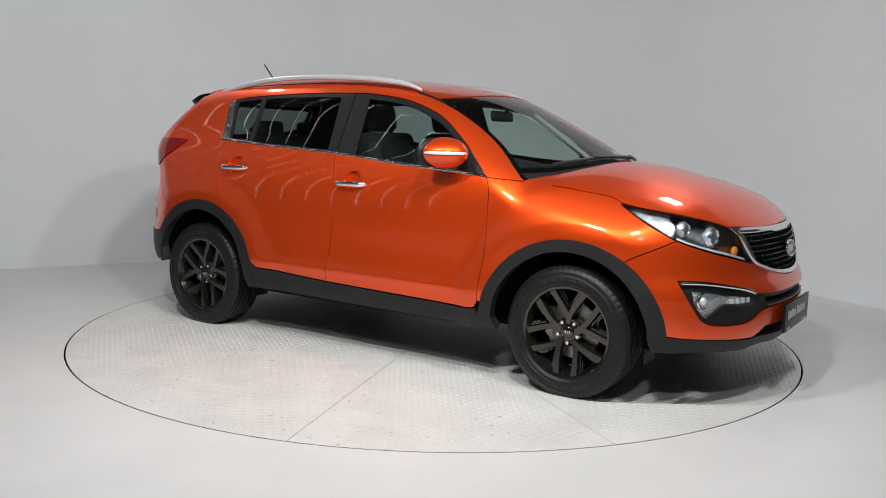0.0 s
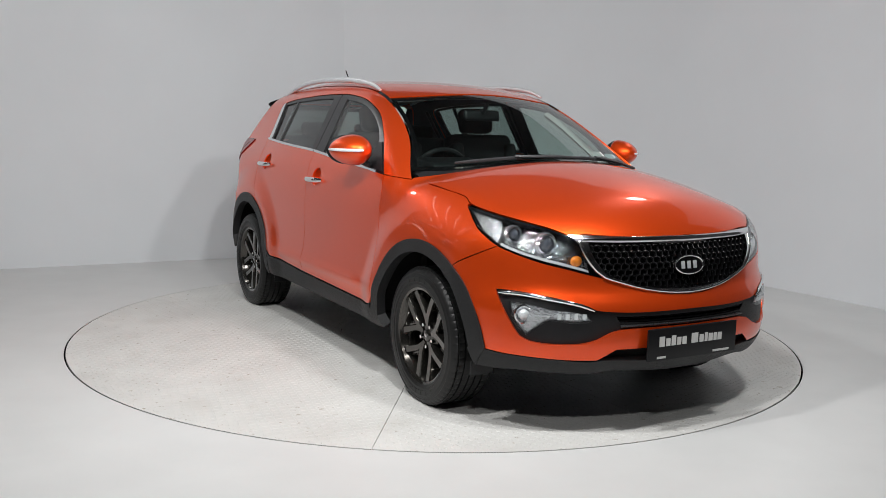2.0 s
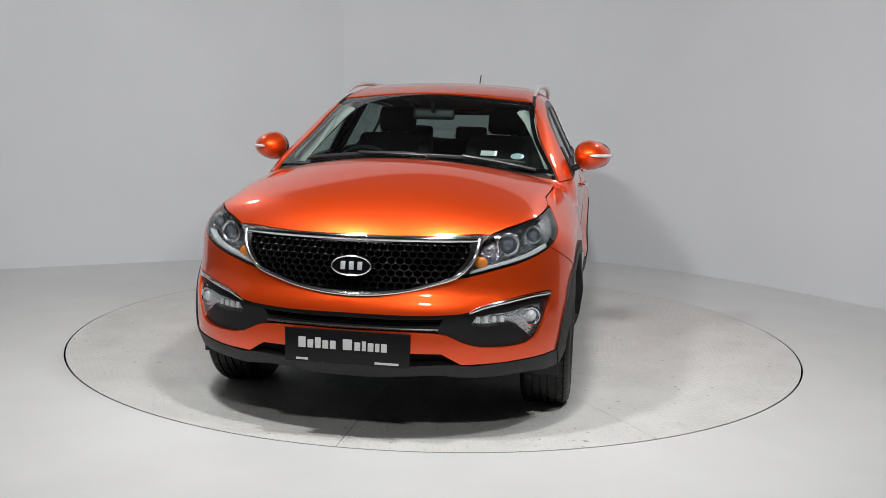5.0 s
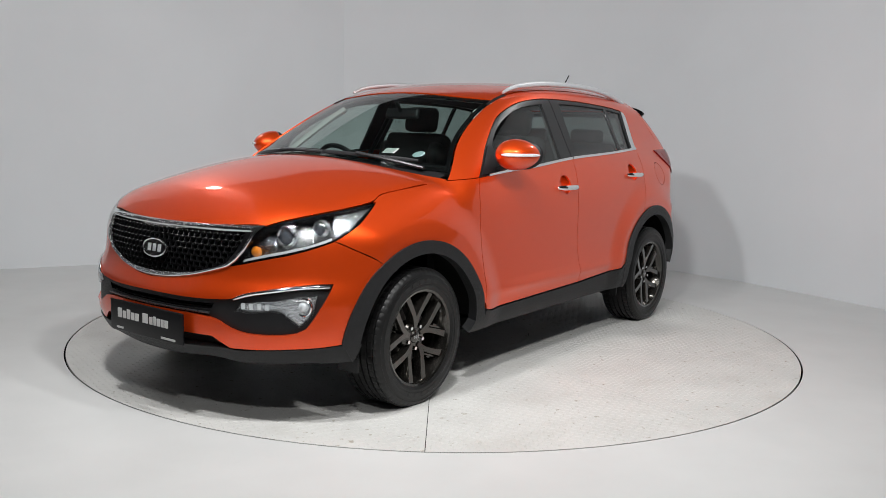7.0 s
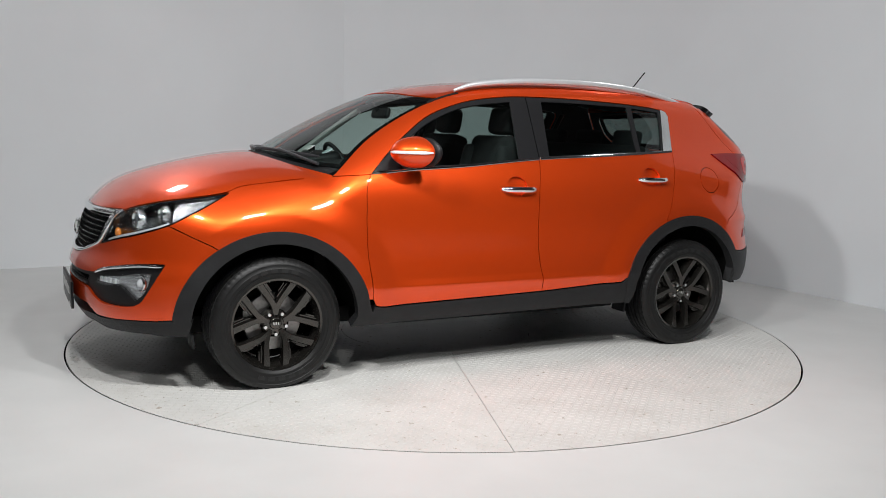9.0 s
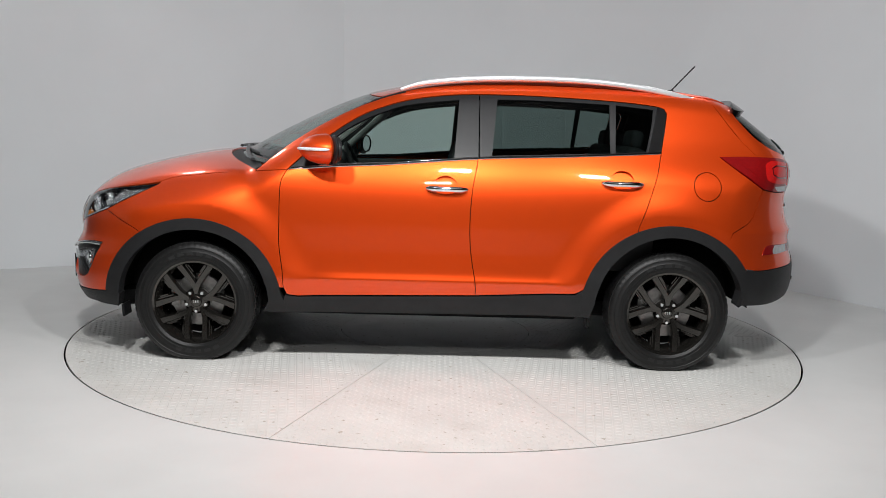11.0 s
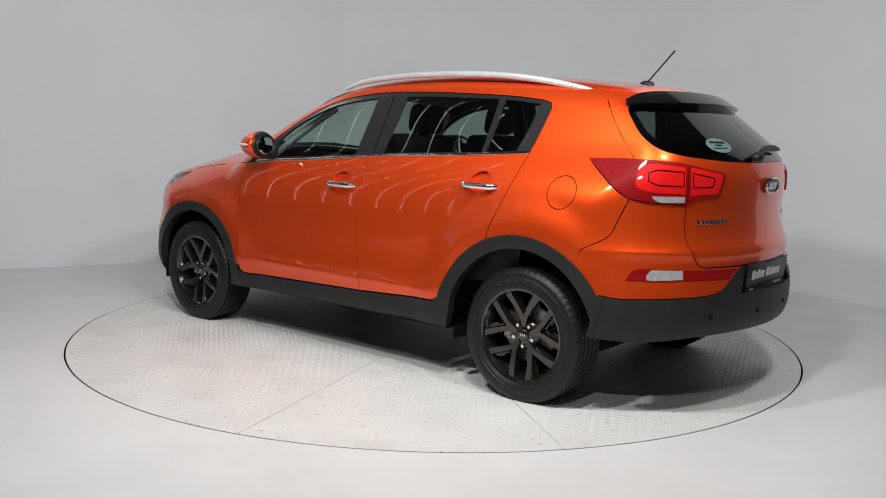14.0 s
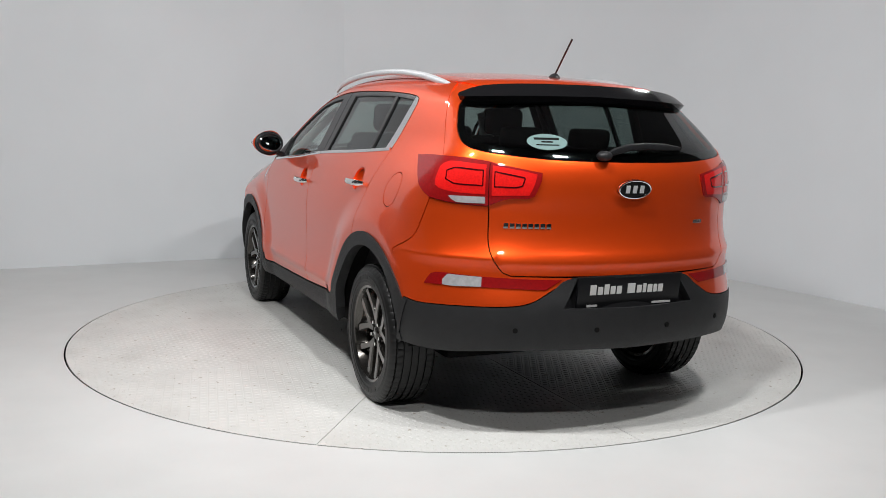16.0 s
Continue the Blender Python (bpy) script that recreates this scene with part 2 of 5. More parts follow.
# raised tread lozenges, each plate's pattern laid along its own middle line
verts, faces = [], []
pitch = 0.030
for k in range(10):
    mid = radians(36 * k + 18)
    c, s = math.cos(mid), math.sin(mid)
    for i in range(20, 78):
        for j in range(-26, 27):
            u, v = i * pitch + (j % 2) * 0.0, j * pitch
            r, a = math.hypot(u, v), math.atan2(v, u)
            if not 0.645 < r < TABLE_R - 0.02 or abs(a) * r > radians(18) * r - 0.018:
                continue
            t = radians(45 if (i + j) % 2 else -45)
            ct, st = math.cos(t), math.sin(t)
            n = len(verts)
            for du, dv, dz in ((0.0135, 0, 0), (0, 0.0042, 0), (-0.0135, 0, 0), (0, -0.0042, 0), (0.006, 0, 0.0017), (-0.006, 0, 0.0017)):
                p, q = u + du * ct - dv * st, v + du * st + dv * ct
                verts.append((p * c - q * s, p * s + q * c, dz + 0.0001))
            faces += [(n, n + 1, n + 4), (n + 1, n + 2, n + 5), (n + 1, n + 5, n + 4), (n + 2, n + 3, n + 5), (n + 3, n, n + 4), (n + 3, n + 4, n + 5)]
me = bpy.data.meshes.new("tread")
me.from_pydata(verts, [], faces)
me.materials.append(M_TABLE)
tread = new("tread", me)
tread.parent = turntable
tagged(tread, "raised white tread lozenges", kind="stuff")

# ---------------------------------------------------------------- the car's skin
OX, OY = 0.033, 0.037
def spline(points):
    """A natural cubic through (x, y) points, straight beyond its ends."""
    xs, ys = (np.array(v, float) for v in zip(*sorted(points)))
    n, h = len(xs), np.diff(xs)
    A, r = np.eye(n), np.zeros(n)
    for i in range(1, n - 1):
        A[i, i - 1], A[i, i], A[i, i + 1] = h[i - 1], 2 * (h[i - 1] + h[i]), h[i]
        r[i] = 6 * ((ys[i + 1] - ys[i]) / h[i] - (ys[i] - ys[i - 1]) / h[i - 1])
    m = np.linalg.solve(A, r)
    lo = (ys[1] - ys[0]) / h[0] - h[0] * m[1] / 6
    hi = (ys[-1] - ys[-2]) / h[-1] + h[-1] * m[-2] / 6

    def value(x):
        x = np.asarray(x, float)
        i = np.clip(np.searchsorted(xs, x) - 1, 0, n - 2)
        a, b = (xs[i + 1] - x) / h[i], (x - xs[i]) / h[i]
        v = a * ys[i] + b * ys[i + 1] + ((a ** 3 - a) * m[i] + (b ** 3 - b) * m[i + 1]) * h[i] ** 2 / 6
        v = np.where(x < xs[0], ys[0] + lo * (x - xs[0]), v)
        return np.where(x > xs[-1], ys[-1] + hi * (x - xs[-1]), v)
    return value


def ease(a, b, x):
    s = np.clip((np.asarray(x, float) - a) / (b - a), 0, 1)
    return s * s * (3 - 2 * s)


def blend_max(a, b, k):
    h = np.maximum(k - np.abs(a - b), 0) / k
    return np.maximum(a, b) + h * h * k / 4


HOOD_LINE = spline([(-2.5, 0.85), (-1.0, 0.95), (0.2, 1.09), (0.7, 1.14), (1.0, 1.158), (1.173, 1.168), (1.307, 1.163), (1.48, 1.138), (1.676, 1.095), (1.85, 1.045), (1.98, 0.984), (2.08, 0.903), (2.2, 0.77)])
ROOF_LINE = spline([(1.35, 1.05), (1.2, 1.15), (1.03, 1.25), (0.83, 1.355), (0.63, 1.45), (0.44, 1.523), (0.25, 1.570), (0.05, 1.600), (-0.15, 1.618), (-0.5, 1.632), (-0.85, 1.630), (-1.2, 1.612), (-1.5, 1.582), (-1.75, 1.55), (-2.2, 1.48)])
TAIL_LINE = spline([(0.2, -2.10), (0.34, -2.18), (0.42, -2.225), (0.5, -2.24), (0.6, -2.235), (0.69, -2.212), (0.74, -2.207), (0.79, -2.207), (0.83, -2.192), (0.88, -2.177), (0.95, -2.170), (1.02, -2.174), (1.12, -2.177), (1.2, -2.155), (1.27, -2.105), (1.36, -1.995), (1.46, -1.86), (1.55, -1.735), (1.7, -1.53)])
NOSE_LINE = spline([(0.18, 2.05), (0.28, 2.135), (0.36, 2.185), (0.44, 2.2), (0.52, 2.199), (0.57, 2.198), (0.61, 2.183), (0.65, 2.161), (0.70, 2.148), (0.77, 2.140), (0.86, 2.119), (0.95, 2.07), (1.1, 1.9)])
SIDE_LINE = spline([(0.2, 0.81), (0.28, 0.865), (0.34, 0.885), (0.41, 0.892), (0.48, 0.900), (0.56, 0.894), (0.68, 0.890), (0.8, 0.892), (0.92, 0.888), (1.0, 0.876), (1.07, 0.855), (1.12, 0.834), (1.2, 0.794), (1.35, 0.718), (1.5, 0.642), (1.62, 0.575)])
PLAN_LINE = spline([(-2.4, 0.89), (-1.8, 0.965), (-1.3, 0.99), (-0.6, 1.0), (0.3, 1.0), (0.9, 0.996), (1.3, 0.985), (1.7, 0.965), (2.2, 0.915)])


def shell(x, y, z):
    """Negative inside the car's skin, positive outside."""
    y = np.abs(y)
    y2 = y * y
    w = PLAN_LINE(x) * SIDE_LINE(z)
    w = w * (1 - 0.05 * ease(-0.5, -1.9, x) * ease(1.0, 1.3, z))
    w = w - 0.07 * ease(0.8, 1.7, x) * ease(0.78, 1.02, z)
    for hx in (1.32, -1.32):
        r = np.hypot(x - hx, z - 0.335)
        lip = np.clip((0.70 - r) / 0.155, 0, 1)
        w = w + 0.026 * lip * lip * (2.4 - 1.4 * lip) * ease(0.1, 0.4, z)
    w = w + 0.010 * np.exp(-((z - 0.478) / 0.028) ** 2) * ease(-0.82, -0.6, x) * ease(0.80, 0.5, x)
    side = y - w
    hood = HOOD_LINE(x) - (0.15 + 0.04 * ease(1.0, 1.4, x)) * y2 - 0.06 * y2 * y2
    roof = ROOF_LINE(x + 0.40 * ease(-0.4, 0.4, x) * y2) - 0.10 * y2
    top = z - blend_max(hood, roof, 0.03)
    front = x - NOSE_LINE(z) + 0.30 * y2 + 0.45 * y2 ** 3
    back = TAIL_LINE(z) - 0.007 * np.exp(-((z - 0.785) / 0.018) ** 2) + 0.33 * y2 + 0.45 * y2 ** 3 - x
    f = blend_max(side, top, 0.10)
    f = blend_max(f, front, 0.10)
    return blend_max(f, back, 0.09)


def first_hit(o, d, reach=1.7, n=90):
    """Where rays meet the skin, from outside."""
    o, d = np.atleast_2d(o), np.atleast_2d(d)
    s = np.linspace(0, reach, n)
    P = o[:, None, :] + s[None, :, None] * d[:, None, :]
    f = shell(P[..., 0], P[..., 1], P[..., 2])
    inside = f < 0
    i = np.where(inside.any(1), inside.argmax(1), f.argmin(1))
    a, b = s[np.maximum(i - 1, 0)], s[i]
    for _ in range(24):
        m = (a + b) / 2
        Q = o + m[:, None] * d
        neg = shell(Q[:, 0], Q[:, 1], Q[:, 2]) < 0
        a, b = np.where(neg, a, m), np.where(neg, m, b)
    return o + b[:, None] * d


def normals(P, e=2e-3):
    g = np.empty_like(P)
    for k in range(3):
        h = np.zeros(3)
        h[k] = e
        g[:, k] = shell(*(P + h).T) - shell(*(P - h).T)
    return g / np.maximum(np.linalg.norm(g, axis=1, keepdims=True), 1e-9)


CYL = 0.9  # metres of arc per radian, so that steps come out even


def from_side(uv):
    uv = np.atleast_2d(uv)
    return first_hit(np.stack([uv[:, 0], 0 * uv[:, 0] + 1.3, uv[:, 1]], -1), np.tile([0.0, -1, 0], (len(uv), 1)), 1.4)


def from_top(uv):
    uv = np.atleast_2d(uv)
    return first_hit(np.stack([uv[:, 0], uv[:, 1], 0 * uv[:, 0] + 1.9], -1), np.tile([0.0, 0, -1], (len(uv), 1)), 1.4)


def from_front(uv):
    uv = np.atleast_2d(uv)
    a = uv[:, 0] / CYL
    d = np.stack([np.cos(a), np.sin(a), 0 * a], -1)
    return first_hit(np.stack([0 * a + 1.25, 0 * a, uv[:, 1]], -1) + 1.6 * d, -d, 1.5)


def from_back(uv):
    uv = np.atleast_2d(uv)
    a = uv[:, 0] / CYL
    d = np.stack([-np.cos(a), np.sin(a), 0 * a], -1)
    return first_hit(np.stack([0 * a - 1.25, 0 * a, uv[:, 1]], -1) + 1.6 * d, -d, 1.5)


def arc(*pts):
    """(degrees, height) to the plane of from_front and from_back."""
    return [(radians(a) * CYL, z) for a, z in pts]


def side_to_front(pts):
    P = from_side(np.array(pts))
    return [(math.atan2(p[1], p[0] - 1.25) * CYL, p[2]) for p in P]


def side_to_back(pts):
    P = from_side(np.array(pts))
    return [(math.atan2(p[1], -1.25 - p[0]) * CYL, p[2]) for p in P]


def front_to(pts, cols):
    return [tuple(p) for p in from_front(np.array(pts))[:, cols]]


def back_to(pts, cols):
    return [tuple(p) for p in from_back(np.array(pts))[:, cols]]


def loop(*lines):
    """One closed outline from lines that follow one another."""
    out = []
    for line in lines:
        for p in flow(line):
            if not out or math.dist(p, out[-1]) > 1e-4:
                out.append(p)
    if math.dist(out[0], out[-1]) < 1e-4:
        out.pop()
    return out


def both(half):
    """A half outline from the middle round to the middle, doubled about u = 0."""
    return half + [(-u, v) for u, v in half[::-1] if abs(u) > 1e-6]


def oval(cx, cz, rx, rz, n=36):
    return [(cx + rx * math.cos(2 * math.pi * i / n), cz + rz * math.sin(2 * math.pi * i / n)) for i in range(n)]


def resample(lp, step):
    p = np.array(lp, float)
    out = []
    for a, b in zip(p, np.roll(p, -1, 0)):
        n = max(1, int(round(np.linalg.norm(b - a) / step)))
        out += [a + (b - a) * k / n for k in range(n)]
    return np.array(out)


def area_of(p):
    x, y = p[:, 0], p[:, 1]
    return 0.5 * np.sum(x * np.roll(y, -1) - np.roll(x, -1) * y)


def shrink(lp, g):
    """The outline drawn inwards by g."""
    p = np.array(lp, float)
    s = 1 if area_of(p) > 0 else -1
    a, b = p - np.roll(p, 1, 0), np.roll(p, -1, 0) - p
    a /= np.maximum(np.linalg.norm(a, axis=1, keepdims=True), 1e-9)
    b /= np.maximum(np.linalg.norm(b, axis=1, keepdims=True), 1e-9)
    n = np.stack([-(a + b)[:, 1], (a + b)[:, 0]], -1)
    n /= np.maximum(np.linalg.norm(n, axis=1, keepdims=True), 1e-9)
    return p + n * g * s


def inside(q, loops):
    c = np.zeros(len(q), bool)
    for lp in loops:
        a, b = lp, np.roll(lp, -1, 0)
        for (x1, y1), (x2, y2) in zip(a, b):
            hit = (y1 > q[:, 1]) != (y2 > q[:, 1])
            if y1 != y2:
                c ^= hit & (q[:, 0] < (x2 - x1) * (q[:, 1] - y1) / (y2 - y1) + x1)
    return c


from mathutils.geometry import delaunay_2d_cdt


def skin_mesh(loops, cast, offset, depth, step, gap, closed=False):
    """Vertices and faces of a sheet of the skin inside the outlines."""
    loops = [resample(shrink(lp, gap if i == 0 else -gap), step) for i, lp in enumerate(loops)]
    lo, hi = loops[0].min(0), loops[0].max(0)
    xs, ys = np.arange(lo[0] + step / 2, hi[0], step), np.arange(lo[1] + step / 2, hi[1], step * 0.87)
    g = np.array([(x + (j % 2) * step / 2, y) for j, y in enumerate(ys) for x in xs]).reshape(-1, 2)
    edge = np.vstack(loops)
    if len(g):
        g = g[inside(g, loops)]
    if len(g):
        d = np.full(len(g), 9.0)
        for e in edge:
            np.minimum(d, np.hypot(g[:, 0] - e[0], g[:, 1] - e[1]), out=d)
        g = g[d > 0.55 * step]
    uv = np.vstack([edge, g]) if len(g) else edge
    edges, k = [], 0
    for lp in loops:
        n = len(lp)
        edges += [(k + i, k + (i + 1) % n) for i in range(n)]
        k += n
    vs, es, fs, *_ = delaunay_2d_cdt([Vector(v) for v in uv], edges, [], 0, 1e-6)
    uv = np.array([(v.x, v.y) for v in vs])
    tri = np.array([f for f in fs if len(f) == 3])
    tri = tri[inside(uv[tri].mean(1), loops)]
    P = cast(uv)
    N = normals(P)
    top = P + N * offset
    a, b, c = (top[tri[:, i]] for i in range(3))
    flip = np.einsum("ij,ij->i", np.cross(b - a, c - a), N[tri[:, 0]]) < 0
    tri[flip] = tri[flip][:, ::-1]
    faces = [tuple(int(i) for i in t) for t in tri]
    verts = list(top)
    count = {}
    for t in faces:
        for i in range(3):
            e = (t[i], t[(i + 1) % 3])
            count[e] = count.get(e, 0) + 1
    rim = [e for e in count if (e[1], e[0]) not in count]
    made = {}

    def low(i, d, key):
        if (i, key) not in made:
            made[(i, key)] = len(verts)
            verts.append(top[i] - N[i] * d)
        return made[(i, key)]
    for i, j in rim:
        faces.append((low(j, 0, 0), low(i, 0, 0), low(i, depth, 1), low(j, depth, 1)))
    if closed:
        k = len(verts)
        verts += list(top - N * depth)
        faces += [tuple(k + int(i) for i in t[::-1]) for t in tri]
    return np.array(verts), faces


def link(name, verts, faces, mat, parent, label="", side=1, smooth=True):
    """A mesh object from lists in the car's space; side -1 mirrors it."""
    v = np.array(verts, float) * (1, side, 1) + (OX, OY, 0)
    me = bpy.data.meshes.new(name)
    me.from_pydata(v.tolist(), [], [f[::-1] for f in faces] if side < 0 else faces)
    if smooth:
        me.shade_smooth()
        N = normals(np.array(verts, float)) * (1, side, 1)
        flat = np.array([p.normal for p in me.polygons])
        out = []
        for p, n in zip(me.polygons, flat):
            skin = len(p.vertices) == 3
            for i in p.vertices:
                g = N[i]
                out.append(tuple(g if g @ n > 0 else -g) if skin else tuple(n))
        me.normals_split_custom_set(out)
    me.materials.append(mat)
    ob = new(name, me)
    ob.parent = parent
    return tagged(ob, label)


def panel(name, loops, cast, mat, parent, label="", offset=0.0, depth=0.012, step=0.022, gap=0.0022, sides=(1, -1), closed=False):
    verts, faces = skin_mesh(loops, cast, offset, depth, step, gap, closed)
    return [link(name, verts, faces, mat, parent if not isinstance(parent, (list, tuple)) else parent[i], label, s) for i, s in enumerate(sides)]


def from_bm(name, bm, mat, parent, label="", side=1, smooth=True, angle=None):
    """Links a bmesh of the car's space as one part."""
    if side < 0:
        bmesh.ops.scale(bm, vec=(1, -1, 1), verts=bm.verts)
        bmesh.ops.reverse_faces(bm, faces=bm.faces)
    bmesh.ops.translate(bm, vec=(OX, OY, 0), verts=bm.verts)
    me = bpy.data.meshes.new(name)
    bm.normal_update()
    bm.to_mesh(me)
    bm.free()
    if smooth:
        me.shade_smooth()
        me.set_sharp_from_angle(angle=radians(angle or 40))
    me.materials.append(mat)
    ob = new(name, me)
    ob.parent = parent
    return tagged(ob, label)


def box(sx, sy, sz, m, bevel=0.0, segments=2):
    bm = bmesh.new()
    bmesh.ops.create_cube(bm, size=1, matrix=Matrix.Diagonal((sx, sy, sz, 1)))
    if bevel:
        bmesh.ops.bevel(bm, geom=list(bm.edges), offset=bevel, segments=segments, profile=0.6, affect="EDGES")
    bmesh.ops.transform(bm, matrix=m, verts=bm.verts)
    return bm


def ball(sx, sy, sz, m, u=24, v=14):
    bm = bmesh.new()
    bmesh.ops.create_uvsphere(bm, u_segments=u, v_segments=v, radius=1, matrix=m @ Matrix.Diagonal((sx, sy, sz, 1)))
    return bm


def tube(path, rx, rz, n=10, taper=0.0):
    """A bar of oval section along a path: rx sideways, rz upwards."""
    p = [Vector(q) for q in path]
    bm = bmesh.new()
    rings = []
    for i, c in enumerate(p):
        d = (p[min(i + 1, len(p) - 1)] - p[max(i - 1, 0)]).normalized()
        s = d.cross(Vector((0, 0, 1)))
        s = s.normalized() if s.length > 1e-3 else Vector((0, 1, 0))
        u = s.cross(d).normalized()
        e = min(i, len(p) - 1 - i) / max(1, len(p) - 1) * 2
        k = 1 - taper * (1 - min(1, e * 3)) ** 2
        rings.append([bm.verts.new(c + s * rx * k * math.cos(2 * math.pi * j / n) + u * rz * k * math.sin(2 * math.pi * j / n)) for j in range(n)])
    for a, b in zip(rings, rings[1:]):
        for j in range(n):
            bm.faces.new((a[j], a[(j + 1) % n], b[(j + 1) % n], b[j]))
    bm.faces.new(rings[0][::-1])
    bm.faces.new(rings[-1])
    bmesh.ops.recalc_face_normals(bm, faces=bm.faces)
    return bm


def revolve(profile, n=64, closed=False):
    """Turns (radius, y) points about the y axis."""
    bm = bmesh.new()
    rings = []
    for i in range(n):
        a = 2 * math.pi * i / n
        rings.append([bm.verts.new((r * math.cos(a), y, r * math.sin(a))) for r, y in profile])
    m = len(profile)
    for i in range(n):
        a, b = rings[i], rings[(i + 1) % n]
        for j in range(m if closed else m - 1):
            bm.faces.new((a[j], b[j], b[(j + 1) % m], a[(j + 1) % m]))
    bmesh.ops.recalc_face_normals(bm, faces=bm.faces)
    return bm


def disc(rx, rz, depth, m, n=40, bevel=0.0):
    """An oval plate in the y-z plane facing +x."""
    bm = bmesh.new()
    a = [bm.verts.new((depth, rx * math.cos(2 * math.pi * i / n), rz * math.sin(2 * math.pi * i / n))) for i in range(n)]
    b = [bm.verts.new((0, (rx + bevel) * math.cos(2 * math.pi * i / n), (rz + bevel) * math.sin(2 * math.pi * i / n))) for i in range(n)]
    bm.faces.new(a)
    bm.faces.new(b[::-1])
    for i in range(n):
        bm.faces.new((b[i], b[(i + 1) % n], a[(i + 1) % n], a[i]))
    bmesh.ops.transform(bm, matrix=m, verts=bm.verts)
    return bm


def ring(rx, rz, w, depth, m, n=48):
    """An oval ring in the y-z plane with a rounded section."""
    bm = bmesh.new()
    rings = []
    for i in range(n):
        a = 2 * math.pi * i / n
        rings.append([bm.verts.new((depth * math.sin(b), (rx + w * math.cos(b)) * math.cos(a), (rz + w * math.cos(b)) * math.sin(a))) for b in [2 * math.pi * j / 8 for j in range(8)]])
    for i in range(n):
        a, b = rings[i], rings[(i + 1) % n]
        for j in range(8):
            bm.faces.new((a[j], b[j], b[(j + 1) % 8], a[(j + 1) % 8]))
    bmesh.ops.recalc_face_normals(bm, faces=bm.faces)
    bmesh.ops.transform(bm, matrix=m, verts=bm.verts)
    return bm

# ---------------------------------------------------------------- outlines of the body
def arch(hx, rx, rz, a, b, n=24):
    return [(hx + rx * math.cos(radians(a + (b - a) * i / n)), 0.335 + rz * math.sin(radians(a + (b - a) * i / n))) for i in range(n + 1)]


car = tagged(new("car"), "orange metallic compact SUV with black cladding on a white turntable", "car")

BELT = [(0.806, 1.076), (0.573, 1.099), (0.311, 1.115), (-0.198, 1.158), (-0.723, 1.184), (-1.268, 1.215)]
HOOD_CUT = [(0.806, 1.076), (0.97, 1.064), (1.138, 1.05), (1.3, 1.033), (1.456, 1.012), (1.53, 0.985)]
DOOR_FRONT = [(0.806, 1.076), (0.835, 1.01), (0.841, 0.9), (0.841, 0.78), (0.838, 0.66), (0.818, 0.521), (0.812, 0.43), (0.795, 0.395), (0.735, 0.384)]
DOOR_GAP = [(-0.248, 0.408), (-0.244, 0.483), (-0.218, 0.637), (-0.207, 0.793), (-0.215, 0.978), (-0.236, 1.101), (-0.244, 1.161)]
DOOR_REAR = [(-1.133, 0.808), (-1.172, 0.91), (-1.211, 1.016), (-1.245, 1.12), (-1.268, 1.215)]
LAMP_TOP = arc((70.4, 0.979), (62, 0.965), (54.3, 0.949), (47.3, 0.929), (40.6, 0.905), (36.6, 0.884))
LAMP_IN = arc((36.6, 0.884), (33.4, 0.840), (30.3, 0.780), (28.3, 0.728), (27.1, 0.708))
LAMP_LOW = arc((27.1, 0.708), (30.3, 0.719), (37, 0.746), (42.9, 0.768), (49, 0.797), (54.4, 0.827), (58.4, 0.863), (64, 0.917), (70.4, 0.979))
GRILLE_LOW = arc((27.1, 0.708), (23, 0.688), (15.5, 0.656), (7.5, 0.633), (0, 0.626))
GRILLE_TOP = arc((36.6, 0.884), (24.6, 0.879), (12, 0.874), (0, 0.873))
CUT_FRONT = [LAMP_LOW[5], *arc((60, 0.785), (66.2, 0.737), (68.5, 0.712))]
TAIL_TOP = arc((65, 1.202), (57.5, 1.207), (52, 1.207), (44.5, 1.203), (38.1, 1.190))
TAIL_LOW = arc((65, 1.202), (60.2, 1.121), (56.5, 1.062), (53.5, 1.030))
TAIL_FOOT = arc((53.5, 1.030), (48.3, 1.016), (43.5, 1.010), (38.1, 1.006))
CUT_REAR = arc((53.5, 1.030), (56.1, 0.928), (58.6, 0.853), (65.4, 0.791))
HATCH_SIDE = arc((60.3, 1.495), (58.7, 1.428), (55.7, 1.325), (52, 1.207))
HATCH_LOW = arc((38.1, 1.006), (37.8, 0.853), (36, 0.78), (34, 0.732), (32.1, 0.719))
BUMPER_BLACK = arc((0, 0.716), (16.6, 0.714), (22.2, 0.658), (27, 0.610), (32.7, 0.592), (43.4, 0.585), (55, 0.578), (60, 0.588))


def between(line, lo, hi):
    return [p for p in line if lo <= p[0] <= hi]


WS_EDGE = spline([(1.16, 0.80), (1.0, 0.775), (0.92, 0.745), (0.817, 0.690), (0.65, 0.632), (0.45, 0.598), (0.30, 0.580), (-0.1, 0.572), (-0.6, 0.566), (-1.2, 0.556), (-1.62, 0.535)])

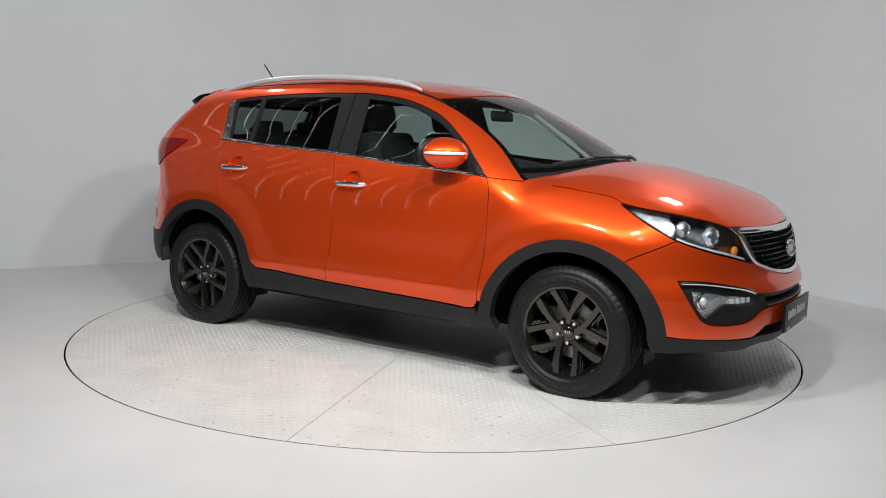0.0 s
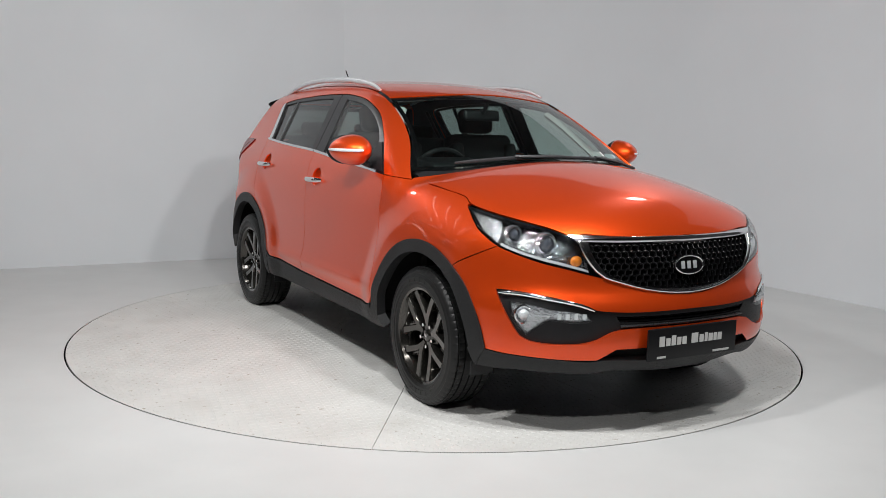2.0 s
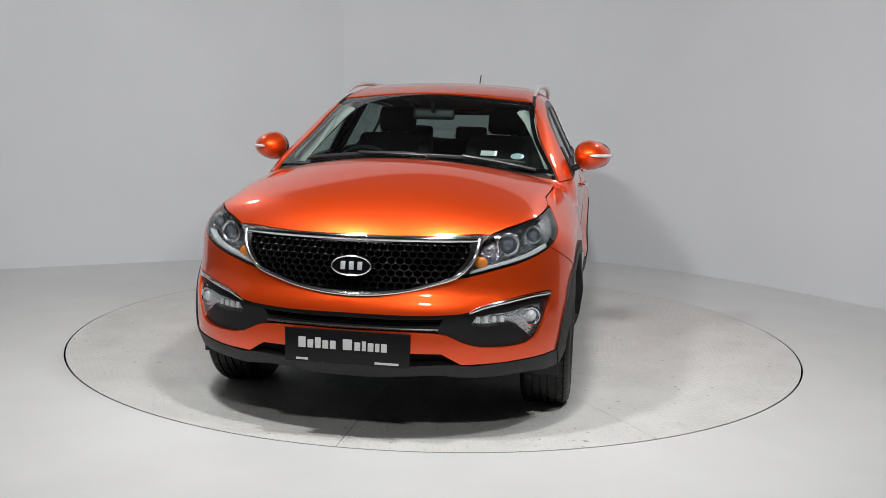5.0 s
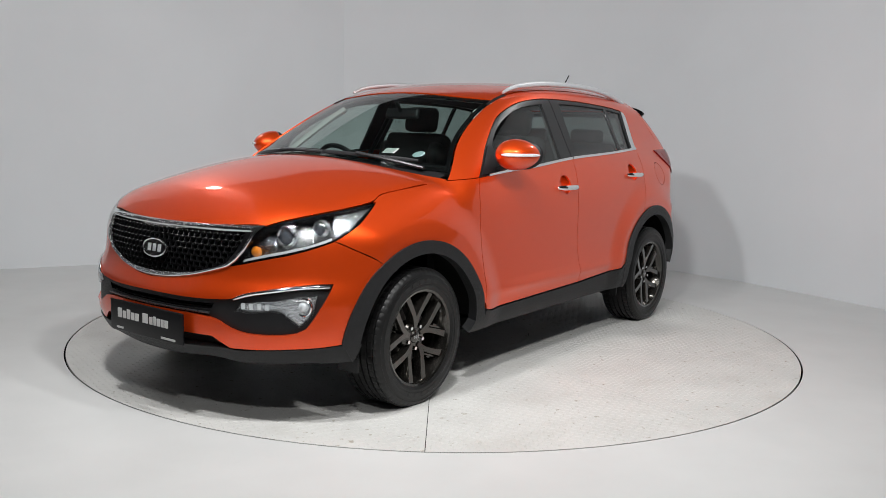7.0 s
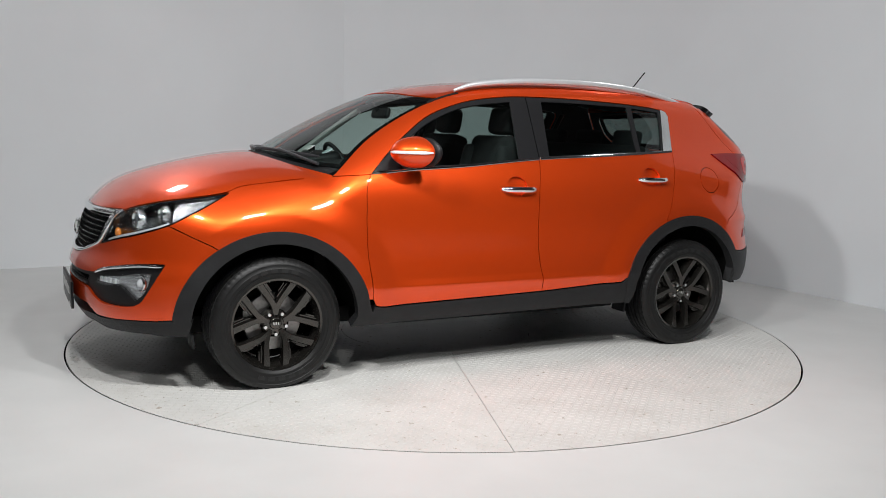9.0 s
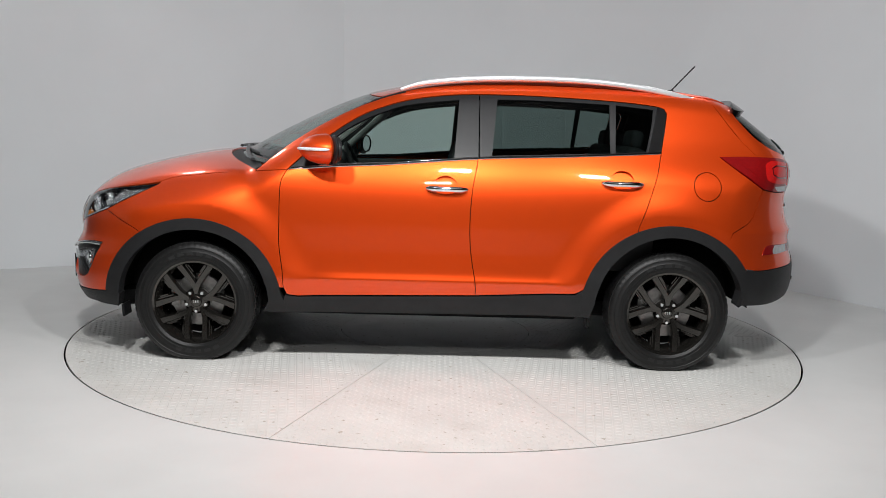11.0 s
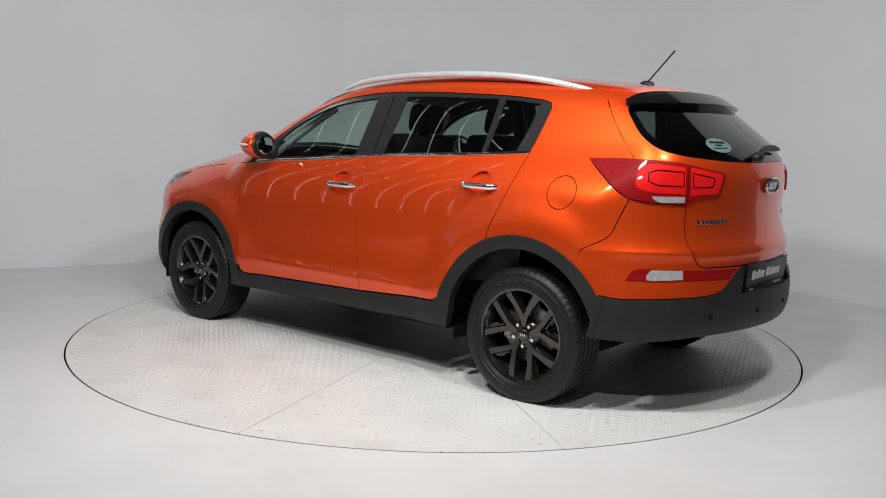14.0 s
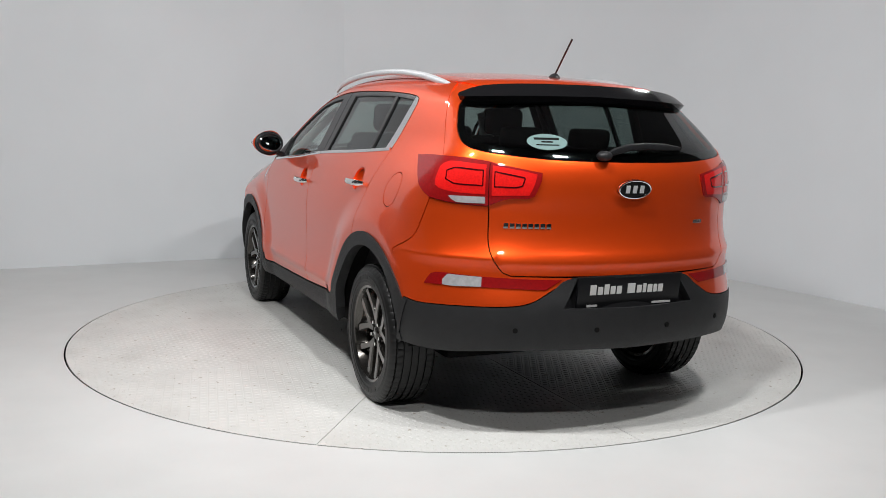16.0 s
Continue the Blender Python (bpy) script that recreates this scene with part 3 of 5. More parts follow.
# ---------------------------------------------------------------- sheet metal
tailgate_cut = back_to(HATCH_SIDE, [0, 2])
edge_x = np.linspace(1.13, -1.55, 60)
edge_top = from_top(np.stack([edge_x, WS_EDGE(edge_x) + 0.004], -1))
roof_edge = [tuple(p) for p in edge_top[:, [0, 2]]]
DLO_TOP = [(0.806, 1.076), (0.70, 1.175), (0.605, 1.255), (0.426, 1.378), (0.267, 1.444), (0.106, 1.486), (-0.089, 1.511), (-0.25, 1.519), (-0.539, 1.518), (-0.853, 1.507), (-1.099, 1.493), (-1.27, 1.474), (-1.303, 1.462), (-1.315, 1.435)]
DLO_REAR = [(-1.315, 1.435), (-1.295, 1.33), (-1.268, 1.215)]
r_arch_back = [p for p in arch(-1.32, 0.472, 0.467, 67, 130)]
cut_rear_side = back_to(CUT_REAR, [0, 2])
uniside = loop(HOOD_CUT[:3], [HOOD_CUT[2], roof_edge[0]], roof_edge, [roof_edge[-1], tailgate_cut[0]], tailgate_cut, back_to(TAIL_TOP[:3], [0, 2])[::-1], back_to(TAIL_LOW, [0, 2]), cut_rear_side, [cut_rear_side[-1], r_arch_back[-1]], r_arch_back[::-1], DOOR_REAR, DLO_REAR[::-1], DLO_TOP[::-1])
fuel_hole = oval(-1.515, 1.040, 0.076, 0.078)
v, f = skin_mesh([uniside, fuel_hole], from_side, 0, 0.014, 0.016, 0.002)
side_left = link("side_panel", v, f, M_PAINT, car, "orange side frame with fuel flap")
v, f = skin_mesh([uniside], from_side, 0, 0.014, 0.016, 0.002)
link("side_panel", v, f, M_PAINT, car, side=-1)
panel("fuel_flap", [oval(-1.515, 1.040, 0.0735, 0.0755)], from_side, M_PAINT, side_left, gap=0, sides=(1,))

fender = loop(HOOD_CUT, front_to(LAMP_LOW[5:][::-1], [0, 2]), front_to(CUT_FRONT, [0, 2]), [front_to(CUT_FRONT, [0, 2])[-1]] + arch(1.32, 0.475, 0.442, 53, 168), [DOOR_FRONT[-3]], DOOR_FRONT[:-2][::-1])
panel("front_wing", [fender], from_side, M_PAINT, car, step=0.016)

HANDLE = ((-0.068, 1.012, 0.037, -0.190), (-1.042, 1.062, -0.930, -1.157))
front_door = loop(BELT[:3] + [(-0.244, 1.161)], DOOR_GAP[::-1], [(-0.248, 0.408), (0.735, 0.384)], DOOR_FRONT[::-1])
fd = panel("front_door", [front_door, oval(HANDLE[0][0], HANDLE[0][1], 0.062, 0.052)], from_side, M_PAINT, car)
rear_door = loop(DOOR_GAP, [(-0.244, 1.161), *BELT[4:]], DOOR_REAR[::-1], arch(-1.32, 0.472, 0.467, 66, 17), [(-0.85, 0.463), (-0.80, 0.435)], [(-0.80, 0.435), (-0.248, 0.408)])
rd = panel("rear_door", [rear_door, oval(HANDLE[1][0], HANDLE[1][1], 0.062, 0.052)], from_side, M_PAINT, car)
for doors, (hx, hz, x0, x1) in zip((fd, rd), HANDLE):
    for door, s in zip(doors, (1, -1)):
        v, f = skin_mesh([oval(hx, hz, 0.064, 0.054)], from_side, -0.012, 0.004, 0.02, 0)
        v = np.array(v)
        r = np.hypot((v[:, 0] - hx) / 0.064, (v[:, 2] - hz) / 0.054)
        v[:, 1] -= 0.022 * np.clip(1 - r * r, 0, 1)
        link("handle_cup", v, f, M_PAINT, door, side=s)
        xs = np.linspace(x0, x1, 13)
        zc = hz - 0.017 + 0.006 * np.linspace(-1, 1, 13) * (-0.3)
        y = from_side(np.stack([xs, zc], -1))[:, 1]
        bow = 0.030 * np.clip(1 - np.abs(np.linspace(-1, 1, 13)) ** 4, 0, 1) + 0.006
        from_bm("door_handle", tube([(a, b + c, d) for a, b, c, d in zip(xs, y, bow, zc)], 0.011, 0.015, 10, 0.45), M_CHROME, door, "chrome pull handle", s)

ws_x = np.linspace(0.30, -1.57, 30)

def both_v(half):
    return half + [(u, -v) for u, v in half[::-1] if abs(v) > 1e-6]


roof = both_v(loop([(0.42, 0), (0.41, 0.2), (0.375, 0.4), (0.30, 0.580)], [(x, float(WS_EDGE(x))) for x in ws_x], [(-1.57, 0.538), (-1.68, 0.48), (-1.745, 0.3), (-1.772, 0)]))
panel("roof_panel", [roof], from_top, M_PAINT, car, step=0.04, sides=(1,))

panel("roof_corner", [loop([(-1.50, 0.48), (-1.50, 0.60)], [(-1.50, 0.60), (-1.60, 0.60), (-1.70, 0.52), (-1.75, 0.42)], [(-1.75, 0.42), (-1.62, 0.42)], [(-1.62, 0.42), (-1.50, 0.48)])], from_top, M_PAINT, car, offset=-0.006, gap=0)
cut_top = [tuple(p) for p in from_side(np.array(HOOD_CUT[2:]))[:, [0, 1]]]
lamp_top = front_to(LAMP_TOP[1:], [0, 1])
grille_top = front_to(GRILLE_TOP, [0, 1])
bonnet_heel = [(x, float(WS_EDGE(x)) + 0.002) for x in (0.99, 1.04, 1.09, 1.13)]
bonnet = both_v(loop([(1.245, 0), (1.228, 0.3), (1.165, 0.50), (1.085, 0.63), bonnet_heel[0]], bonnet_heel + [cut_top[0]], cut_top + lamp_top, grille_top))
panel("bonnet", [bonnet], from_top, M_PAINT, car, "orange bonnet with raised edges", step=0.025, sides=(1,))

# ---------------------------------------------------------------- front bumper, grille and lamps
arch_front = side_to_front(arch(1.32, 0.475, 0.442, 8, 51))
LIP_TOP = arc((28, 0.352), (36, 0.355), (43.3, 0.362), (50.7, 0.368), (56.5, 0.376))
MASK_TOP = arc((0, 0.562), (15.1, 0.560), (23, 0.564), (28.9, 0.574), (33, 0.602), (40.3, 0.626), (47.6, 0.641), (53.9, 0.643))
MASK_LOW = arc((53.9, 0.643), (51.6, 0.572), (49.4, 0.511), (47, 0.455), (44.8, 0.437), (39.8, 0.428), (32.6, 0.431), (28.2, 0.45), (25.2, 0.475), (22, 0.489), (15, 0.494), (0, 0.494))
bumper = both(loop(arc((0, 0.402), (23, 0.401)), arc((23, 0.401), (28, 0.352)), LIP_TOP, arch_front, [arch_front[-1], CUT_FRONT[-1]], CUT_FRONT[::-1], LAMP_LOW[:6][::-1], GRILLE_LOW))
mask = both(loop(MASK_TOP, MASK_LOW))
front_bumper, = panel("front_bumper", [bumper, mask], from_front, M_PAINT, car, sides=(1,), depth=0.03, step=0.028)
SLOT = both(loop(arc((0, 0.548), (13.3, 0.546), (23.7, 0.551)), arc((23.7, 0.551), (22.4, 0.512)), arc((22.4, 0.512), (13, 0.508), (0, 0.507))))
LENS = loop(arc((50.4, 0.604), (45.3, 0.602), (39.5, 0.580), (34.4, 0.572), (30.7, 0.553), (29.5, 0.522)), arc((29.5, 0.522), (34.3, 0.515), (40, 0.525), (42.8, 0.496), (45.6, 0.460)), arc((45.6, 0.460), (47.8, 0.489), (49.5, 0.537), (50.4, 0.604)))
LENS_R = [(-u, v) for u, v in LENS[::-1]]
panel("bumper_mask", [mask, SLOT, LENS, LENS_R], from_front, M_BLACK, front_bumper, "black plastic lower grille surround", offset=-0.014, gap=-0.006, sides=(1,), depth=0.05, step=0.03)
panel("slot_recess", [SLOT], from_front, M_GAP, front_bumper, offset=-0.06, gap=-0.02, sides=(1,), step=0.04)
for z in (0.520, 0.536):
    P = from_front(np.array(arc(*[(a, z) for a in range(-23, 24, 2)])))
    from_bm("slat", tube((P - (0.028, 0, 0)).tolist(), 0.008, 0.0035, 6), M_BLACK, front_bumper)
# satin tube added to give the highlight line along the slot's lower edge
P = from_front(np.array(arc(*[(a, 0.503) for a in range(-22, 23, 2)])))
from_bm("slot_edge", tube((P - (0.008, 0, 0)).tolist(), 0.006, 0.005, 8), M_WIPER, front_bumper, "satin bar added as the highlight on the intake slot's lower edge")
fogs = panel("fog_lamp", [LENS], from_front, M_LENS, front_bumper, "clear fog lamp lens", offset=-0.002, gap=0.001, depth=0.006, step=0.025)
for s, lamp in zip((1, -1), fogs):
    v, f = skin_mesh([LENS], from_front, -0.022, 0.002, 0.012, -0.002)
    link("reflector", v, f, M_SILVER, lamp, side=s)
    c = from_front(np.array(arc((46.2, 0.545))))[0]
    m = look(Vector(c) - Vector((0.022, 0.012, 0)), Vector(c) + Vector((0.5, 0.2, 0))) @ pose(0, 0, 0, 0, 90)
    from_bm("bulb_ring", ring(0.036, 0.036, 0.006, 0.01, m), M_CHROME, lamp, side=s)
    from_bm("bulb", ball(0.022, 0.024, 0.024, m), M_LENS_FROST, lamp, side=s)
    for a in (31.5, 33.5, 35.5, 37.5):
        c = from_front(np.array(arc((a, 0.545))))[0]
        from_bm("light_cell", box(0.012, 0.018, 0.026, pose(c[0] - 0.014, c[1] - 0.004, c[2], 0, 0, a), 0.003), M_LENS_FROST, lamp, side=s)
STRIP = loop(arc((53.7, 0.640), (47.6, 0.639), (40.3, 0.625), (33, 0.602), (29.2, 0.573)), arc((29.2, 0.573), (33, 0.590), (40, 0.609), (47, 0.624), (52.9, 0.623), (53.7, 0.640)))
panel("chrome_strip", [STRIP], from_front, M_CHROME, front_bumper, "bright chrome strip above fog lamp", offset=0.002, gap=0, depth=0.02, step=0.014)
ridge = from_front(np.array(flow(arc((53.2, 0.632), (47.3, 0.632), (40.2, 0.618), (33, 0.597), (29.4, 0.574)), 0.03))) + (0.003, 0, 0)
for s in (1, -1):
    from_bm("chrome_ridge", tube(ridge.tolist(), 0.006, 0.008, 10, 0.5), M_CHROME, front_bumper, "rounded chrome brow over the fog lamp", s)
lower = both(loop(arc((0, 0.404), (23, 0.403), (27.8, 0.354)), arc((27.8, 0.354), (14, 0.346), (0, 0.346))))
panel("lower_grille", [lower], from_front, M_GAP, front_bumper, offset=-0.03, gap=-0.012, sides=(1,), step=0.04)
lip = both(loop(arc((0, 0.346), (14, 0.347), (26, 0.356), (30, 0.349), (36, 0.355), (43.3, 0.362), (50.7, 0.368), (56.5, 0.376)), side_to_front([(1.80, 0.372), (1.745, 0.29)]), side_to_front([(1.745, 0.29)]) + arc((52, 0.292), (48.6, 0.298), (35.8, 0.290), (30.3, 0.288), (22, 0.302), (9, 0.284), (0, 0.282))))
panel("front_lip", [lip], from_front, M_CLAD, front_bumper, "dark grey plastic chin spoiler", offset=0.004, sides=(1,), depth=0.04)
# plate holder
def plate(parent, x, z, rx, flip):
    m = pose(x, 0, z, 0, rx, 180 if flip else 0)
    p = from_bm("plate", box(0.014, 0.53, 0.140, m, 0.004), M_PLATE, parent, "black plate with pale bars in a dealer frame")
    for y, w, h in ((-0.190, 0.030, 0.044), (-0.154, 0.024, 0.034), (-0.122, 0.024, 0.044), (-0.090, 0.024, 0.034), (-0.058, 0.024, 0.034), (0.004, 0.038, 0.044), (0.046, 0.024, 0.034), (0.074, 0.016, 0.040), (0.102, 0.024, 0.034), (0.130, 0.018, 0.034), (0.158, 0.024, 0.034)):
        from_bm("name_bar", box(0.003, w, h, m @ pose(0.008, y, 0.006 + h / 2 - 0.014)), M_WHITE, p, smooth=False)
    for y, w in ((-0.19, 0.05), (0.17, 0.10)):
        from_bm("small_bar", box(0.003, w, 0.009, m @ pose(0.008, y, -0.056)), M_WHITE, p, smooth=False)
    from_bm("frame_edge", box(0.006, 0.535, 0.004, m @ pose(0.004, 0, 0.070)), M_BLACK, p, smooth=False)


plate(front_bumper, 2.212, 0.420, 0, False)

grille, = panel("grille", [both(loop(GRILLE_TOP[::-1], LAMP_IN, GRILLE_LOW)), both(loop(arc((0, 0.843), (8.6, 0.843), (12.5, 0.851), (22, 0.854), (31.3, 0.858)), arc((31.3, 0.858), (29.6, 0.79), (26, 0.72)), arc((26, 0.72), (21.5, 0.693), (15.5, 0.668), (7.5, 0.652), (0, 0.648))))], from_front, M_CHROME, car, "chrome framed grille with black honeycomb mesh", offset=0.006, sides=(1,), depth=0.04, step=0.016, gap=0.001)
MESH = both(loop(arc((0, 0.848), (31.5, 0.86)), arc((31.5, 0.86), (29.8, 0.79), (26.2, 0.716)), arc((26.2, 0.716), (21.5, 0.688), (15.5, 0.662), (7.5, 0.647), (0, 0.643))))
panel("grille_back", [MESH], from_front, M_GAP, grille, offset=-0.035, gap=-0.004, sides=(1,), step=0.04)
cells = []
for j in range(9):
    for i in range(-15, 16):
        cells.append((i * 0.036 + (j % 2) * 0.018, 0.650 + j * 0.0255))
cells = np.array(cells)
cells = cells[inside(cells, [np.array(shrink(MESH, -0.006))])]
P, = (from_front(cells),)
N = normals(P)
T = np.stack([-N[:, 1], N[:, 0], 0 * N[:, 0]], -1)
T /= np.linalg.norm(T, axis=1, keepdims=True)
U = np.cross(N, T)
verts, faces = [], []
for p, n, t, u in zip(P - N * 0.006, N, T, U):
    k = len(verts)
    for r, d in ((0.0208, -0.012), (0.0200, 0.0), (0.0168, 0.003), (0.0128, -0.020)):
        for q in range(6):
            a = math.pi / 3 * q + math.pi / 6
            verts.append(p + n * d + t * r * math.cos(a) + u * r * 0.817 * math.sin(a))
    for row in (0, 6, 12):
        for q in range(6):
            r = (q + 1) % 6
            faces.append((k + row + q, k + row + r, k + row + 6 + r, k + row + 6 + q))
tagged(link("honeycomb", verts, faces, M_MESH, grille, "glossy black honeycomb cells", smooth=False), kind="stuff")
# one tiny chrome chip per cell, added as the mesh's lamp glints
verts, faces = [], []
for p, n, t, u in zip(P - N * 0.003, N, T, U):
    for dt, du, w in ((0.0, 0.0165, 0.0034),):
        c, k = p + t * dt + u * du, len(verts)
        verts += [c + t * w, c + u * 0.0020, c - t * w, c - u * 0.0020, c + n * 0.0022]
        faces += [(k, k + 1, k + 4), (k + 1, k + 2, k + 4), (k + 2, k + 3, k + 4), (k + 3, k, k + 4)]
tagged(link("mesh_glints", verts, faces, M_CHROME, grille, "small chrome chips added as glints on the mesh", smooth=False), kind="stuff")


def badge(parent, x, z, tilt, flip, rx=0.083, rz=0.040):
    m = pose(x, 0, z, 0, tilt, 180 if flip else 0)
    b = from_bm("badge", disc(rx, rz, 0.008, m, bevel=0.004), M_GLOSS, parent, "black oval emblem with chrome ring")
    from_bm("ring", ring(rx, rz, 0.0045, 0.006, m @ pose(0.008, 0, 0)), M_CHROME, b)
    for y in (-0.036, 0.0, 0.036):
        from_bm("bar", box(0.005, 0.020, 0.034, m @ pose(0.010, y, 0), 0.002), M_SATIN, b)


frame_top = from_front(np.array(arc(*[(a, 0.862 + 0.00012 * abs(a)) for a in range(-33, 34, 2)]))) + (0.004, 0, 0)
from_bm("chrome_bar", tube(frame_top.tolist(), 0.012, 0.015, 12, 0.3), M_CHROME, grille, "rounded chrome upper grille bar")
half = flow(arc((33.8, 0.868), (31.8, 0.80), (29.0, 0.74), (26.6, 0.712), (22.3, 0.690), (15.5, 0.661), (7.5, 0.642), (0, 0.636)), 0.03)
frame_low = from_front(np.array(half + [(-u, v) for u, v in half[-2::-1]])) + (0.004, 0, 0)
from_bm("chrome_bar", tube(frame_low.tolist(), 0.009, 0.008, 12, 0.3), M_CHROME, grille, "rounded chrome lower grille bar")
badge(grille, 2.152, 0.752, -10, False)

HEAD = loop(LAMP_TOP, LAMP_IN, LAMP_LOW)
heads = panel("headlight", [HEAD], from_front, M_LENS, car, "clear headlight with dark housing and two projectors", offset=0.001, gap=0.003, depth=0.006, step=0.025)
for s, lamp in zip((1, -1), heads):
    v, f = skin_mesh([HEAD], from_front, -0.055, 0.002, 0.025, 0.0)
    link("housing", v, f, M_HOUSING, lamp, side=s)
    v, f = skin_mesh([HEAD, np.array(shrink(HEAD, 0.009))], from_front, -0.004, 0.05, 0.02, 0.002)
    link("bezel", v, f, M_GLOSS, lamp, side=s)
    v, f = skin_mesh([loop(arc((69, 0.972), (62, 0.957), (55.5, 0.944)), arc((55.5, 0.944), (54.5, 0.900), (55.0, 0.842)), arc((55.0, 0.842), (59, 0.88), (64, 0.93), (69, 0.972)))], from_front, -0.022, 0.03, 0.02, 0.002)
    link("side_reflector", v, f, M_SILVER, lamp, side=s)
    v, f = skin_mesh([loop(arc((54, 0.831), (49, 0.803), (42.9, 0.776), (37, 0.754), (30.5, 0.728)), arc((30.5, 0.728), (30.8, 0.740), (37, 0.768), (42.9, 0.790), (49, 0.817), (54, 0.845)))], from_front, -0.014, 0.03, 0.014, 0.001)
    link("light_strip", v, f, M_LENS_FROST, lamp, side=s)
    for a, z, r in ((50.2, 0.876, 0.036), (41.6, 0.842, 0.047)):
        c = Vector(from_front(np.array(arc((a, z))))[0]) - Vector((0.045, 0.02, 0))
        m = Matrix.Translation(c) @ pose(0, 0, 0, 0, 0, 14)
        pr = from_bm("projector", ring(r * 0.80, r * 0.80, r * 0.16, 0.020, m @ pose(0.004, 0, 0)), M_CHROME, lamp, "chrome ringed projector lens", s)
        from_bm("ring", ring(r, r, 0.004, 0.014, m), M_SILVER, pr, side=s)
        from_bm("lens", ball(0.022, r * 0.74, r * 0.74, m), M_PROJ, pr, side=s)
    c = Vector(from_front(np.array(arc((33.4, 0.772))))[0]) - Vector((0.035, 0.01, 0))
    from_bm("indicator", ball(0.016, 0.030, 0.024, Matrix.Translation(c)), M_AMBER, lamp, "amber indicator bulb", s)

# ---------------------------------------------------------------- cladding
F_HUB, R_HUB = 1.32, -1.32
f_out = arch(1.32, 0.497, 0.464, 6, 172)
panel("wheel_arch_trim", [loop([(1.745, 0.29), (1.81, 0.372)], f_out, [f_out[-1], (0.80, 0.30), (0.925, 0.292)], arch(1.314, 0.420, 0.402, 178, 5), [(1.725, 0.37), (1.745, 0.29)])], from_side, M_CLAD, car, "dark grey textured plastic arch trim", offset=0.008, depth=0.05, gap=0)
r_out = arch(-1.32, 0.494, 0.489, 12, 150)
panel("wheel_arch_trim", [loop(r_out, [r_out[-1], (-1.78, 0.575)], [(-1.78, 0.575), (-1.72, 0.375)], arch(-1.326, 0.420, 0.424, 172, 5), [(-0.905, 0.37), (-0.88, 0.30), (-0.84, 0.31)])], from_side, M_CLAD, car, "dark grey textured plastic arch trim", offset=0.008, depth=0.05, gap=0)
panel("sill_trim", [loop([(0.83, 0.30), (0.80, 0.395)], [(0.80, 0.391), (0.735, 0.379)], [(0.735, 0.379), (-0.248, 0.403)], [(-0.248, 0.403), (-0.80, 0.430)], [(-0.80, 0.430), (-0.845, 0.463)], [(-0.845, 0.463), (-0.88, 0.305)], [(-0.88, 0.305), (0.83, 0.290)])], from_side, M_CLAD, car, "dark grey plastic sill trim", offset=0.006, depth=0.05, gap=0.001)

# ---------------------------------------------------------------- tail
arch_back = side_to_back(arch(-1.32, 0.472, 0.467, 129, 152))
r_bumper = loop(TAIL_FOOT, HATCH_LOW, [HATCH_LOW[-1], BUMPER_BLACK[1]], BUMPER_BLACK[1:], arch_back[::-1], [arch_back[0], CUT_REAR[-1]], CUT_REAR[::-1])
rb = panel("rear_bumper", [r_bumper], from_back, M_PAINT, car, "orange upper rear bumper corner")
low_bumper = both(loop(BUMPER_BLACK, side_to_back([(-1.745, 0.575), (-1.70, 0.385)]), side_to_back([(-1.70, 0.385)]) + arc((54, 0.378), (46.6, 0.380), (34.3, 0.40), (19, 0.405), (0, 0.402))))
RECESS = both(loop(arc((0, 0.708), (15.4, 0.706)), arc((15.4, 0.706), (19, 0.590)), arc((19, 0.590), (0, 0.585))))
bl, = panel("lower_bumper", [low_bumper, RECESS], from_back, M_CLAD, car, "dark grey textured plastic lower rear bumper", offset=0.004, sides=(1,), depth=0.05)
panel("plate_recess", [RECESS], from_back, M_BLACK, bl, offset=-0.035, gap=-0.01, sides=(1,), step=0.04)
plate(bl, -2.196, 0.648, 6, True)
for a in (-30.5, -10.5, 10.5, 30.5):
    c = from_back(np.array(arc((a, 0.495))))[0]
    from_bm("parking_sensor", disc(0.011, 0.011, 0.005, Matrix.Translation(c) @ pose(-0.003, 0, 0, 0, 0, 180 - a), 20), M_GAP, bl)
REFL = loop(arc((53.7, 0.662), (51.9, 0.709), (48.3, 0.720), (37.6, 0.714), (19.4, 0.706)), arc((19.4, 0.706), (23.6, 0.661)), arc((23.6, 0.661), (37.7, 0.666), (53.7, 0.662)))
rl = panel("rear_fog_lamp", [REFL], from_back, M_RED, rb, "red reflector with a clear middle", offset=0.004, gap=0.002, depth=0.01, step=0.02)
CLEAR = loop(arc((47.2, 0.714), (38.8, 0.711)), arc((38.8, 0.711), (38.8, 0.670)), arc((38.8, 0.670), (48.4, 0.668), (47.2, 0.714)))
panel("clear_window", [CLEAR], from_back, M_CLEAR, rl, offset=0.0055, gap=0, depth=0.003, step=0.014)

hatch = both(loop([(0, 1.506), *arc((45, 1.503), (60.3, 1.495))], HATCH_SIDE, TAIL_TOP[2:], [TAIL_TOP[-1], HATCH_LOW[0]], HATCH_LOW, arc((32.1, 0.719), (16.6, 0.718), (0, 0.719))))
SCREEN = both(loop(arc((0, 1.199), (19.6, 1.203), (32.8, 1.218), (40.2, 1.233), (45.5, 1.258), (49.4, 1.313), (51.3, 1.37), (52.8, 1.429), (52.4, 1.455)), arc((52.4, 1.455), (48, 1.470), (31, 1.482), (0, 1.488))))
gate, = panel("tailgate", [hatch, SCREEN], from_back, M_PAINT, car, "orange tailgate with dark rear window", sides=(1,), depth=0.02, step=0.03)
